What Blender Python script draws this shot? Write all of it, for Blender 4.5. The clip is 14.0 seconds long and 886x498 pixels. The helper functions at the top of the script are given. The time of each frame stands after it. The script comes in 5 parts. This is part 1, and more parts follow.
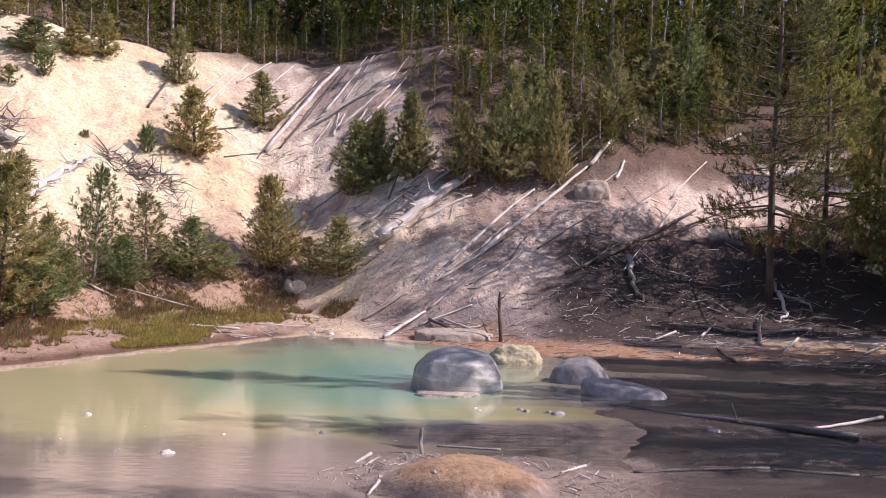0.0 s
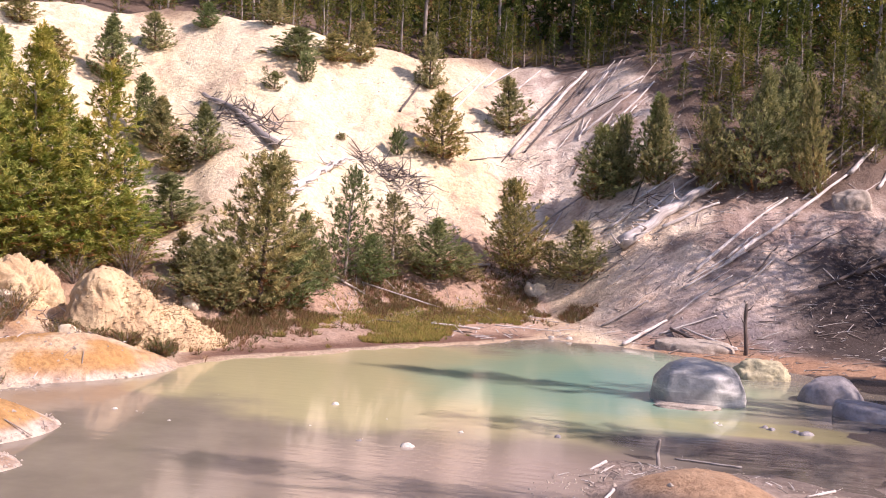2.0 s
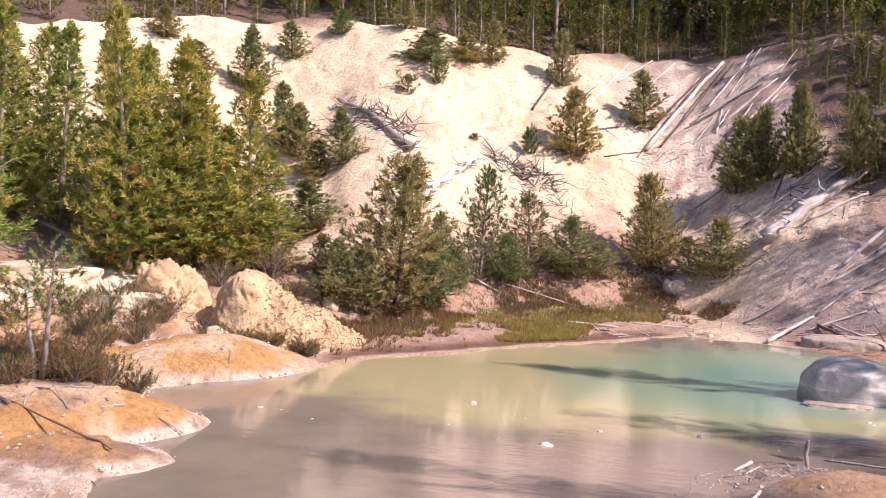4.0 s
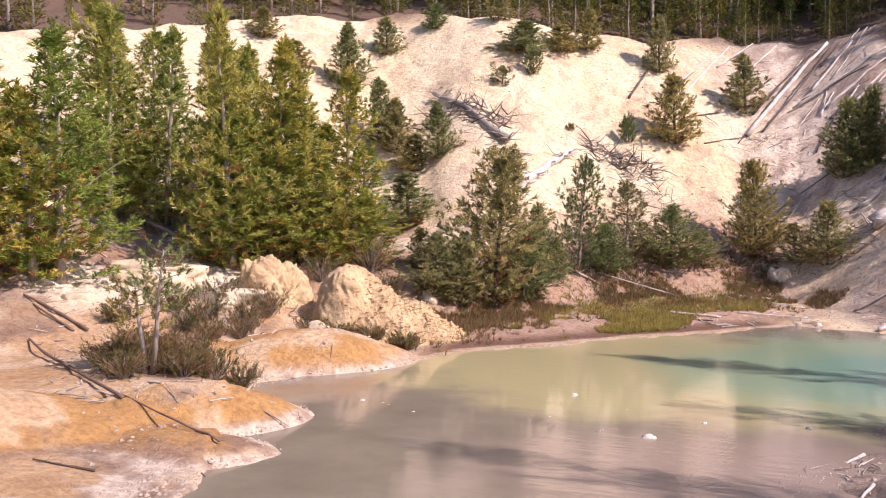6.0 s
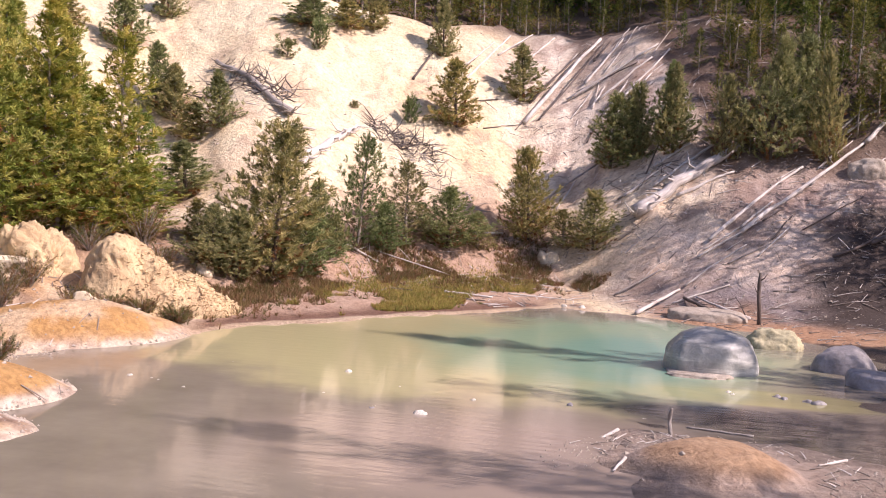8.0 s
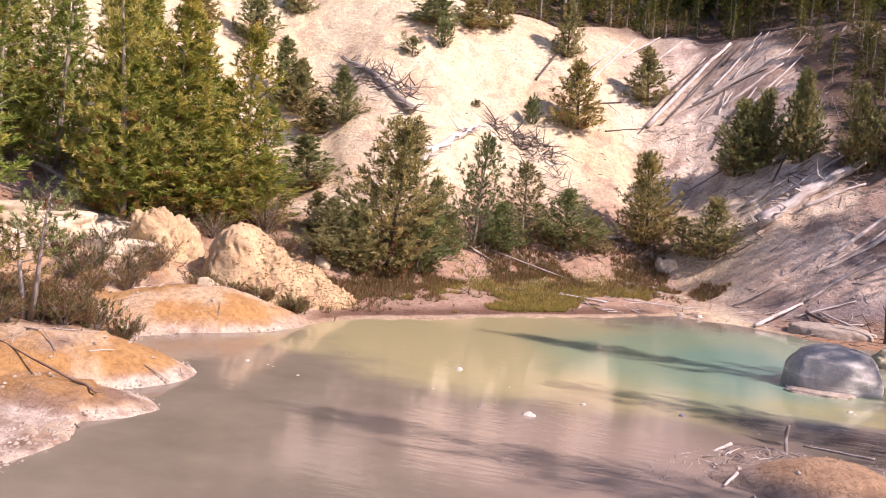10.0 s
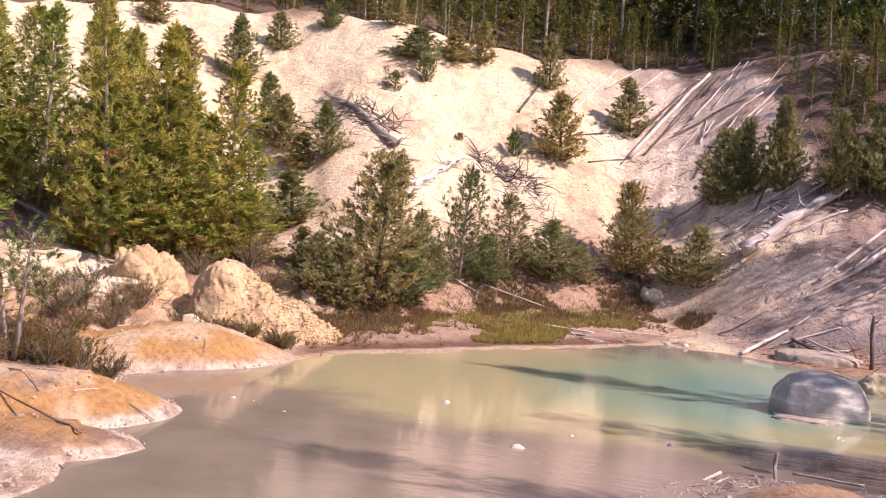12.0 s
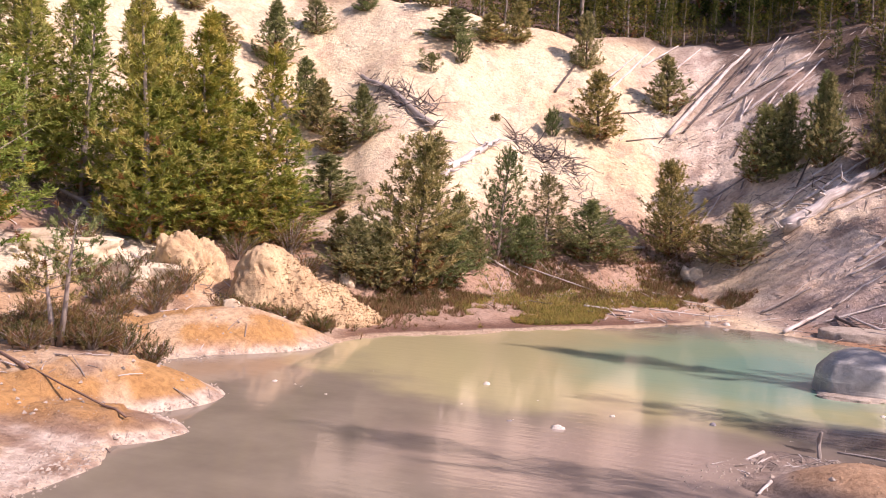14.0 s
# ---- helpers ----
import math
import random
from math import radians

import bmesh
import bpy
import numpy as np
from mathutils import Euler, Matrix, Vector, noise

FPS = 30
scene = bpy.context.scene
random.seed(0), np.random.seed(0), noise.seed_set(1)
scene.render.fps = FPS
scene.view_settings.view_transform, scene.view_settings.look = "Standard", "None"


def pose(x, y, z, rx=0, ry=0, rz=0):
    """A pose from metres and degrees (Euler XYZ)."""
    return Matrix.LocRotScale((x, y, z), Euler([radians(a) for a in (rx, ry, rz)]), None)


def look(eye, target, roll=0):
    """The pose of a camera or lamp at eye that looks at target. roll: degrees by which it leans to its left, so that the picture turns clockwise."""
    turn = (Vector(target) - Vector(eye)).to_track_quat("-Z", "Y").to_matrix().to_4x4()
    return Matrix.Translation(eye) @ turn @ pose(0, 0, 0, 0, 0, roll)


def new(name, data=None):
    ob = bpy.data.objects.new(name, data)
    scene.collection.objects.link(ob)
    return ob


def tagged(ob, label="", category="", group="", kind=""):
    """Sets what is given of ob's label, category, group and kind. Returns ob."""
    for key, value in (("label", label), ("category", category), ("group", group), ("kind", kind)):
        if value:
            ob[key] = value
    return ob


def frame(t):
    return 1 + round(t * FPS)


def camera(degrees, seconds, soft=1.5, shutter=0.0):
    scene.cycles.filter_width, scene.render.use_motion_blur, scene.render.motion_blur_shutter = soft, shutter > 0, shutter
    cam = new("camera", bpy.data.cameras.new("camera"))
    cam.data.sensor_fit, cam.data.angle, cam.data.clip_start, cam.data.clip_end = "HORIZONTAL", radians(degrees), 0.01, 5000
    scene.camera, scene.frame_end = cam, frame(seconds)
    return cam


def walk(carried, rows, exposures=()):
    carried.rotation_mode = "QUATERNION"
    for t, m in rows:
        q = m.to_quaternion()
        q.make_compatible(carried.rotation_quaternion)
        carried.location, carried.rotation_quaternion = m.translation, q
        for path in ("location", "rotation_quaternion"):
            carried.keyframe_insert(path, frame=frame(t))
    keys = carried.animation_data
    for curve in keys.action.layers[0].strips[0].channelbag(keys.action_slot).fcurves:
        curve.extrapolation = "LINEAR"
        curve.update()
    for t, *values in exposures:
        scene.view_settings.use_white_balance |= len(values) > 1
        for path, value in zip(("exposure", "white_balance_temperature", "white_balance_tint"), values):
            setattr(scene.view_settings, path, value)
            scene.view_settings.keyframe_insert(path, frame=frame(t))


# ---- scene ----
cam = camera(45.5, 14.0, soft=1.0)
PATH = [
    (0.0, pose(0, 0, 3.5, 87.47, -1.40, 0.00)),
    (0.5, pose(0, 0, 3.5, 87.52, -1.55, -0.93)),
    (1.0, pose(0, 0, 3.5, 87.20, -2.05, 4.27)),
    (1.5, pose(0, 0, 3.5, 87.10, -2.25, 8.90)),
    (2.0, pose(0, 0, 3.5, 87.25, -2.59, 13.10)),
    (2.5, pose(0, 0, 3.5, 87.32, -2.57, 15.29)),
    (3.0, pose(0, 0, 3.5, 87.22, -2.29, 16.75)),
    (3.5, pose(0, 0, 3.5, 87.11, -1.73, 18.15)),
    (4.0, pose(0, 0, 3.5, 86.96, -1.18, 20.35)),
    (4.2, pose(0, 0, 3.5, 86.89, -0.82, 21.66)),
    (5.3, pose(0, 0, 3.5, 86.55, 0.15, 27.00)),
    (6.3, pose(0, 0, 3.5, 86.68, 0.16, 22.90)),
    (6.5, pose(0, 0, 3.5, 87.10, 0.07, 19.41)),
    (7.0, pose(0, 0, 3.5, 87.60, -0.21, 10.25)),
    (7.5, pose(0, 0, 3.5, 87.03, -1.40, 8.45)),
    (8.0, pose(0, 0, 3.5, 85.50, -2.70, 13.82)),
    (8.2, pose(0, 0, 3.5, 85.28, -3.02, 18.62)),
    (9.2, pose(0, 0, 3.5, 85.00, -4.10, 23.60)),
    (10.3, pose(0, 0, 3.5, 85.10, -4.75, 19.53)),
    (10.5, pose(0, 0, 3.5, 84.93, -4.76, 20.39)),
    (11.0, pose(0, 0, 3.5, 85.15, -4.62, 20.93)),
    (11.5, pose(0, 0, 3.5, 86.12, -4.30, 19.34)),
    (12.0, pose(0, 0, 3.5, 86.92, -3.78, 19.41)),
    (12.5, pose(0, 0, 3.5, 86.86, -3.27, 22.58)),
    (13.0, pose(0, 0, 3.5, 86.36, -3.00, 24.75)),
    (13.5, pose(0, 0, 3.5, 85.97, -2.98, 23.42)),
    (14.0, pose(0, 0, 3.5, 85.83, -2.87, 21.43)),
]
walk(cam, PATH, exposures=[(0.0, 0.12, 6250, 31), (0.5, 0.68, 6220, 34), (1.0, 0.59, 6250, 35), (1.5, 0.48, 6450, 35), (4.0, 0.38, 6600, 35), (6.5, 0.23, 6600, 33), (7.0, 0.26, 6500, 32), (7.5, 0.35, 6500, 31), (8.2, 0.34, 6600, 33), (14.0, 0.27, 6850, 40)])

# ---- light ----
SUN_HEIGHT = 43.0
world = bpy.data.worlds.new("sky")
scene.world = world
world.use_nodes = True
sky = world.node_tree.nodes.new("ShaderNodeTexSky")
sky.sky_type, sky.sun_disc = "NISHITA", False
sky.sun_elevation, sky.sun_rotation = radians(SUN_HEIGHT), radians(97)
world.node_tree.links.new(sky.outputs["Color"], world.node_tree.nodes["Background"].inputs["Color"])
world.node_tree.nodes["Background"].inputs["Strength"].default_value = 0.125
sun = new("sun", bpy.data.lights.new("sun", "SUN"))
sun.data.energy, sun.data.angle, sun.data.color = 5.0, radians(0.6), (1.0, 0.92, 0.8)
sun.matrix_world = look((math.cos(radians(SUN_HEIGHT)) * 79.4, math.cos(radians(SUN_HEIGHT)) * -9.8, math.sin(radians(SUN_HEIGHT)) * 80), (0, 0, 0))


# ---- materials ----
def nodes_of(name):
    m = bpy.data.materials.new(name)
    m.use_nodes = True
    t = m.node_tree
    return m, t.nodes, t.links, t.nodes["Principled BSDF"]


def noise_node(n, l, scale, detail=5.0, rough=0.6, vec=None):
    t = n.new("ShaderNodeTexNoise")
    t.inputs["Scale"].default_value, t.inputs["Detail"].default_value, t.inputs["Roughness"].default_value = scale, detail, rough
    if vec:
        l.new(vec, t.inputs["Vector"])
    return t.outputs["Fac"]


def ramp(n, l, fac, stops):
    r = n.new("ShaderNodeValToRGB")
    e = r.color_ramp.elements
    while len(e) < len(stops):
        e.new(0.5)
    for k, (p, c) in zip(e, stops):
        k.position, k.color = p, (*c, 1)
    l.new(fac, r.inputs["Fac"])
    return r.outputs["Color"]


def mixed(n, l, a, b, fac, how="MIX"):
    m = n.new("ShaderNodeMix")
    m.data_type, m.blend_type = "RGBA", how
    for sock, v in ((m.inputs[6], a), (m.inputs[7], b), (m.inputs[0], fac)):
        if isinstance(v, (int, float)):
            sock.default_value = v
        elif isinstance(v, tuple):
            sock.default_value = (*v, 1)
        else:
            l.new(v, sock)
    return m.outputs[2]


def bumped(n, l, p, height, strength, dist):
    b = n.new("ShaderNodeBump")
    b.inputs["Strength"].default_value, b.inputs["Distance"].default_value = strength, dist
    l.new(height, b.inputs["Height"])
    l.new(b.outputs["Normal"], p.inputs["Normal"])


def ground_material():
    m, n, l, p = nodes_of("ground")
    pos = n.new("ShaderNodeNewGeometry").outputs["Position"]
    zone = n.new("ShaderNodeVertexColor")
    zone.layer_name = "zone"
    fine, mid, big = noise_node(n, l, 9, 8, 0.7, pos), noise_node(n, l, 2.2, 6, 0.65, pos), noise_node(n, l, 0.5, 4, 0.6, pos)
    c = mixed(n, l, zone.outputs["Color"], ramp(n, l, fine, [(0.34, (0.4, 0.36, 0.34)), (0.58, (1, 1, 1))]), 0.62, "MULTIPLY")
    c = mixed(n, l, c, ramp(n, l, mid, [(0.35, (0.72, 0.62, 0.55)), (0.6, (1, 1, 1))]), 0.5, "MULTIPLY")
    c = mixed(n, l, c, ramp(n, l, big, [(0.35, (0.95, 0.8, 0.66)), (0.6, (1, 1, 1))]), 0.35, "MULTIPLY")
    l.new(c, p.inputs["Base Color"])
    wet = n.new("ShaderNodeVertexColor")
    wet.layer_name = "wet"
    rr = n.new("ShaderNodeMapRange")
    rr.inputs["To Min"].default_value, rr.inputs["To Max"].default_value = 0.95, 0.32
    l.new(wet.outputs["Color"], rr.inputs["Value"])
    l.new(rr.outputs["Result"], p.inputs["Roughness"])
    bumped(n, l, p, mixed(n, l, fine, mid, 0.4), 0.85, 0.14)
    return m


def water_material():
    m, n, l, p = nodes_of("milky_water")
    pos = n.new("ShaderNodeNewGeometry").outputs["Position"]
    warp = noise_node(n, l, 0.35, 4, 0.55, pos)
    def blot(cx, cy, rx, ry, lo, hi):
        v = n.new("ShaderNodeVectorMath")
        v.operation = "SUBTRACT"
        l.new(pos, v.inputs[0])
        v.inputs[1].default_value = (cx, cy, 0)
        w = n.new("ShaderNodeVectorMath")
        w.operation = "MULTIPLY"
        l.new(v.outputs[0], w.inputs[0])
        w.inputs[1].default_value = (1 / rx, 1 / ry, 0)
        ln = n.new("ShaderNodeVectorMath")
        ln.operation = "LENGTH"
        l.new(w.outputs[0], ln.inputs[0])
        a = n.new("ShaderNodeMath")
        a.operation = "MULTIPLY_ADD"
        l.new(warp, a.inputs[0])
        a.inputs[1].default_value = 0.9
        l.new(ln.outputs["Value"], a.inputs[2])
        r = n.new("ShaderNodeMapRange")
        r.interpolation_type = "SMOOTHSTEP"
        r.inputs["From Min"].default_value, r.inputs["From Max"].default_value = hi, lo
        l.new(a.outputs[0], r.inputs["Value"])
        return r.outputs["Result"]
    base = ramp(n, l, noise_node(n, l, 0.8, 5, 0.6, pos), [(0.3, (0.195, 0.168, 0.132)), (0.7, (0.265, 0.23, 0.18))])
    # paler pink blot: bright reflection of sky and slope put into the colour
    c = mixed(n, l, base, (0.32, 0.255, 0.21), blot(-1.2, 12.4, 4.6, 2.6, 0.9, 1.7))
    # the pool's own yellow and turquoise
    c = mixed(n, l, c, (0.43, 0.395, 0.215), blot(-4.2, 19.8, 6.2, 4.6, 1.25, 1.6))
    c = mixed(n, l, c, (0.42, 0.39, 0.17), blot(1.2, 17.6, 2.4, 0.7, 1.2, 1.6))
    c = mixed(n, l, c, (0.25, 0.36, 0.24), blot(-1.6, 21.2, 3.6, 4.6, 1.0, 1.7))
    c = mixed(n, l, c, (0.17, 0.33, 0.265), blot(-1.0, 20.6, 2.0, 3.0, 0.8, 1.6))
    # tree shadow and dark reflection behind the near mound, put into the colour
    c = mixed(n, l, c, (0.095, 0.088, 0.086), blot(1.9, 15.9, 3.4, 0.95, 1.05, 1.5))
    # darker shallows over the mud bed
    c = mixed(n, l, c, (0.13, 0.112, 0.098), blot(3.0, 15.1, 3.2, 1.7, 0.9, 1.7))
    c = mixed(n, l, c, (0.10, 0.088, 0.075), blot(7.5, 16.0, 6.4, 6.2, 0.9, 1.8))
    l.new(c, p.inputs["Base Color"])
    p.inputs["Roughness"].default_value = 0.04
    p.inputs["IOR"].default_value = 1.33
    st = n.new("ShaderNodeMapping")
    st.inputs["Scale"].default_value = (0.7, 2.6, 1)
    l.new(pos, st.inputs["Vector"])
    still = noise_node(n, l, 2.2, 4, 0.55, st.outputs["Vector"])
    st2 = n.new("ShaderNodeMapping")
    st2.inputs["Scale"].default_value = (0.8, 3.6, 1)
    l.new(pos, st2.inputs["Vector"])
    calm = mixed(n, l, still, (0.5, 0.5, 0.5), 0.6)
    chop = mixed(n, l, calm, noise_node(n, l, 2.0, 3, 0.5, st2.outputs["Vector"]), blot(-2.6, 12.9, 3.2, 1.9, 0.9, 1.7))
    bumped(n, l, p, chop, 0.2, 0.04)
    return m


def stone_material(name, dark, light, rough=0.85, scale=3.0, bump=0.5, veins=0.0):
    m, n, l, p = nodes_of(name)
    co = n.new("ShaderNodeTexCoord").outputs["Object"]
    a, b = noise_node(n, l, scale, 8, 0.65, co), noise_node(n, l, scale * 5, 6, 0.7, co)
    c = mixed(n, l, ramp(n, l, a, [(0.32, dark), (0.66, light)]), ramp(n, l, b, [(0.3, (0.5, 0.48, 0.46)), (0.6, (1, 1, 1))]), 0.6, "MULTIPLY")
    if veins:
        mp = n.new("ShaderNodeMapping")
        mp.inputs["Rotation"].default_value, mp.inputs["Scale"].default_value = (0, radians(35), 0), (0.7, 1.0, 4.5)
        l.new(co, mp.inputs["Vector"])
        c = mixed(n, l, c, ramp(n, l, noise_node(n, l, 1.6, 4, 0.6, mp.outputs["Vector"]), [(0.5, dark), (0.64, light)]), veins)
    l.new(c, p.inputs["Base Color"])
    p.inputs["Roughness"].default_value = rough
    bumped(n, l, p, mixed(n, l, a, b, 0.5), bump, 0.06)
    return m


def wood_material(name, dark, light, rough=0.8):
    m, n, l, p = nodes_of(name)
    co = n.new("ShaderNodeTexCoord").outputs["UV"]
    mp = n.new("ShaderNodeMapping")
    mp.inputs["Scale"].default_value = (14, 1.2, 1)
    l.new(co, mp.inputs["Vector"])
    a = noise_node(n, l, 1.5, 7, 0.7, mp.outputs["Vector"])
    pos = n.new("ShaderNodeNewGeometry").outputs["Position"]
    c = mixed(n, l, ramp(n, l, a, [(0.32, dark), (0.62, light)]), ramp(n, l, noise_node(n, l, 3, 5, 0.6, pos), [(0.35, (0.55, 0.5, 0.46)), (0.6, (1, 1, 1))]), 0.6, "MULTIPLY")
    l.new(c, p.inputs["Base Color"])
    p.inputs["Roughness"].default_value = rough
    bumped(n, l, p, a, 0.5, 0.02)
    return m


def needle_material(name, a, b, c, dead=(0.26, 0.13, 0.055)):
    """Foliage: the tree's own hue by Object Info; the shoot's hue and its share of dead needles by the mesh."""
    m, n, l, p = nodes_of(name)
    tree = n.new("ShaderNodeObjectInfo").outputs["Random"]
    shoot = n.new("ShaderNodeVertexColor")
    shoot.layer_name = "shoot"
    sep = n.new("ShaderNodeSeparateColor")
    l.new(shoot.outputs["Color"], sep.inputs["Color"])
    pos = n.new("ShaderNodeNewGeometry").outputs["Position"]
    hue = ramp(n, l, sep.outputs["Red"], [(0.0, a), (0.55, b), (1.0, c)])
    hue = mixed(n, l, hue, ramp(n, l, tree, [(0.0, (0.62, 0.86, 0.72)), (0.5, (1, 1, 1)), (1.0, (1.14, 1.03, 0.82))]), 0.9, "MULTIPLY")
    hue = mixed(n, l, hue, ramp(n, l, noise_node(n, l, 1.3, 3, 0.6, pos), [(0.35, (0.7, 0.75, 0.7)), (0.65, (1.2, 1.12, 0.95))]), 0.7, "MULTIPLY")
    hue = mixed(n, l, hue, dead, sep.outputs["Green"])
    l.new(hue, p.inputs["Base Color"])
    p.inputs["Roughness"].default_value = 0.6
    p.inputs["Specular IOR Level"].default_value = 0.2
    tr = n.new("ShaderNodeBsdfTranslucent")
    l.new(hue, tr.inputs["Color"])
    mx = n.new("ShaderNodeMixShader")
    mx.inputs["Fac"].default_value = 0.33
    l.new(p.outputs[0], mx.inputs[1])
    l.new(tr.outputs[0], mx.inputs[2])
    l.new(mx.outputs[0], n["Material Output"].inputs["Surface"])
    return m


GROUND, WATER = ground_material(), water_material()
GREY_ROCK = stone_material("wet_grey_rock", (0.25, 0.255, 0.245), (0.68, 0.67, 0.62), 0.4, 2.2, veins=0.6)
DARK_ROCK = stone_material("dark_rock", (0.19, 0.18, 0.185), (0.42, 0.39, 0.39), 0.5, 2.6)
YELLOW_ROCK = stone_material("yellow_rock", (0.34, 0.31, 0.2), (0.62, 0.56, 0.36), 0.85, 3.5)
PALE_ROCK = stone_material("pale_sinter_rock", (0.52, 0.42, 0.28), (0.80, 0.70, 0.52), 0.9, 1.6, 0.9)
TAN_ROCK = stone_material("tan_sinter_rock", (0.50, 0.34, 0.19), (0.74, 0.57, 0.34), 0.95, 1.4, 1.6)
DUN_STONE = stone_material("dun_stone", (0.3, 0.25, 0.2), (0.55, 0.48, 0.4), 0.9, 5)
WHITE_STONE = stone_material("white_stone", (0.55, 0.5, 0.42), (0.8, 0.76, 0.68), 0.85, 5)
PALE_WOOD = wood_material("bleached_wood", (0.42, 0.38, 0.35), (0.80, 0.75, 0.70))
DARK_WOOD = wood_material("dark_wood", (0.06, 0.045, 0.04), (0.18, 0.14, 0.12))
GREY_WOOD = wood_material("grey_wood", (0.2, 0.18, 0.16), (0.42, 0.38, 0.35))
WET_WOOD = wood_material("wet_wood", (0.05, 0.045, 0.045), (0.17, 0.15, 0.145), 0.4)
BROWN_WOOD = wood_material("brown_wood", (0.13, 0.075, 0.055), (0.30, 0.2, 0.15))
BARK = wood_material("bark", (0.06, 0.045, 0.035), (0.2, 0.155, 0.125), 0.9)
GREY_BARK = wood_material("grey_bark", (0.22, 0.19, 0.16), (0.45, 0.39, 0.34), 0.9)
PINE = needle_material("pine_needles", (0.16, 0.18, 0.085), (0.36, 0.35, 0.165), (0.52, 0.47, 0.26))
OLIVE = needle_material("olive_needles", (0.16, 0.21, 0.045), (0.40, 0.41, 0.10), (0.58, 0.52, 0.19), (0.36, 0.19, 0.07))
GREYGREEN = needle_material("grey_green_needles", (0.14, 0.14, 0.07), (0.30, 0.29, 0.14), (0.50, 0.43, 0.25), (0.28, 0.19, 0.12))
DEEP = needle_material("forest_needles", (0.042, 0.058, 0.015), (0.125, 0.14, 0.034), (0.38, 0.36, 0.10))
DULL = needle_material("dull_old_needles", (0.06, 0.065, 0.03), (0.14, 0.14, 0.06), (0.3, 0.26, 0.11))
SEDGE = needle_material("sedge", (0.2, 0.22, 0.06), (0.36, 0.34, 0.1), (0.5, 0.36, 0.16))
SCRUB = needle_material("scrub", (0.10, 0.10, 0.04), (0.21, 0.175, 0.075), (0.34, 0.24, 0.13), (0.24, 0.13, 0.07))
LITTER = wood_material("litter", (0.14, 0.11, 0.09), (0.42, 0.36, 0.31))


# ---- ground ----
def smooth(a, b, v):
    t = np.clip((v - a) / (b - a), 0, 1)
    return t * t * (3 - 2 * t)

def value_noise(x, y, size, seed):
    x, y = x / size, y / size
    i, j = np.floor(x).astype(int), np.floor(y).astype(int)
    u, v = x - i, y - j
    u, v = u * u * (3 - 2 * u), v * v * (3 - 2 * v)
    def cell(a, b):
        h = np.sin(a * 127.1 + b * 311.7 + seed * 74.7) * 43758.5453
        return h - np.floor(h)
    return (cell(i, j) * (1 - u) + cell(i + 1, j) * u) * (1 - v) + (cell(i, j + 1) * (1 - u) + cell(i + 1, j + 1) * u) * v


def fbm(x, y, size, seed):
    return sum(value_noise(x, y, size / 2 ** k, seed + k) * 0.5 ** (k + 1) for k in range(4)) / 0.9375


BEAR = [-180, -60, -40, -24, -17, -14, -8, -6, -3, 0, 3, 7, 10, 12.6, 16, 19, 22, 25, 27, 30, 32.3, 35.7, 36.8, 38.0, 39.0, 42, 50, 70, 180]
SHORE = [25, 28, 28, 26.6, 25.2, 24.7, 24, 24.3, 25.5, 25.8, 26.6, 27.4, 26, 25.1, 24.1, 23.1, 22.5, 21.9, 20.9, 20.1, 19.5, 18.8, 17.4, 14.0, 12.4, 11.5, 9.5, 8, 25]
TOE_B = [-180, -60, -40, -24, -17, -8, -3, 0, 4, 7, 10, 16, 22, 25, 30, 34, 40, 48, 70, 180]
TOE = [60, 36, 34, 31, 29, 27.2, 27.2, 27.5, 29, 30.5, 31, 28.6, 26.2, 24.8, 23.5, 22.5, 21.5, 20.5, 20, 60]
TOP_B = [-180, -60, -30, -25, -16, -8, 0, 5, 8, 11, 14, 17, 20, 24, 28, 34, 40, 48, 70, 180]
TOP = [70, 45, 43, 42, 41, 39, 41.5, 42.6, 44.2, 44.4, 42.5, 41.9, 41.0, 41.6, 43.7, 42.0, 39.7, 37.8, 42, 70]

def bumps(x, y, kind):
    """Low sinter mounds: centre, half-lengths, turn and height."""
    z = np.full_like(x, -1.0)
    for cx, cy, a, b, turn, h in kind:
        c, s = np.cos(np.radians(turn)), np.sin(np.radians(turn))
        u, v = ((x - cx) * c + (y - cy) * s) / a, (-(x - cx) * s + (y - cy) * c) / b
        q = 1 - u * u - v * v + 0.5 * (fbm(x, y, 0.8, 13) - 0.5) * (1.1 - h)
        z = np.maximum(z, np.where(q > 0, h * np.clip(q, 0, 1) ** 1.05, q))
    return z

MOUNDS = [(-10.0, 12.05, 2.2, 1.2, 56, 0.64), (-11.35, 17.25, 2.5, 1.35, 41, 0.68), (0.35, 12.9, 1.2, 0.9, 0, 0.43), (-11.9, 9.4, 3.2, 1.9, 40, 0.85),
          (-9.15, 10.75, 1.6, 1.1, 32, 0.32), (0.35, 13.0, 2.0, 1.4, 0, 0.12)]

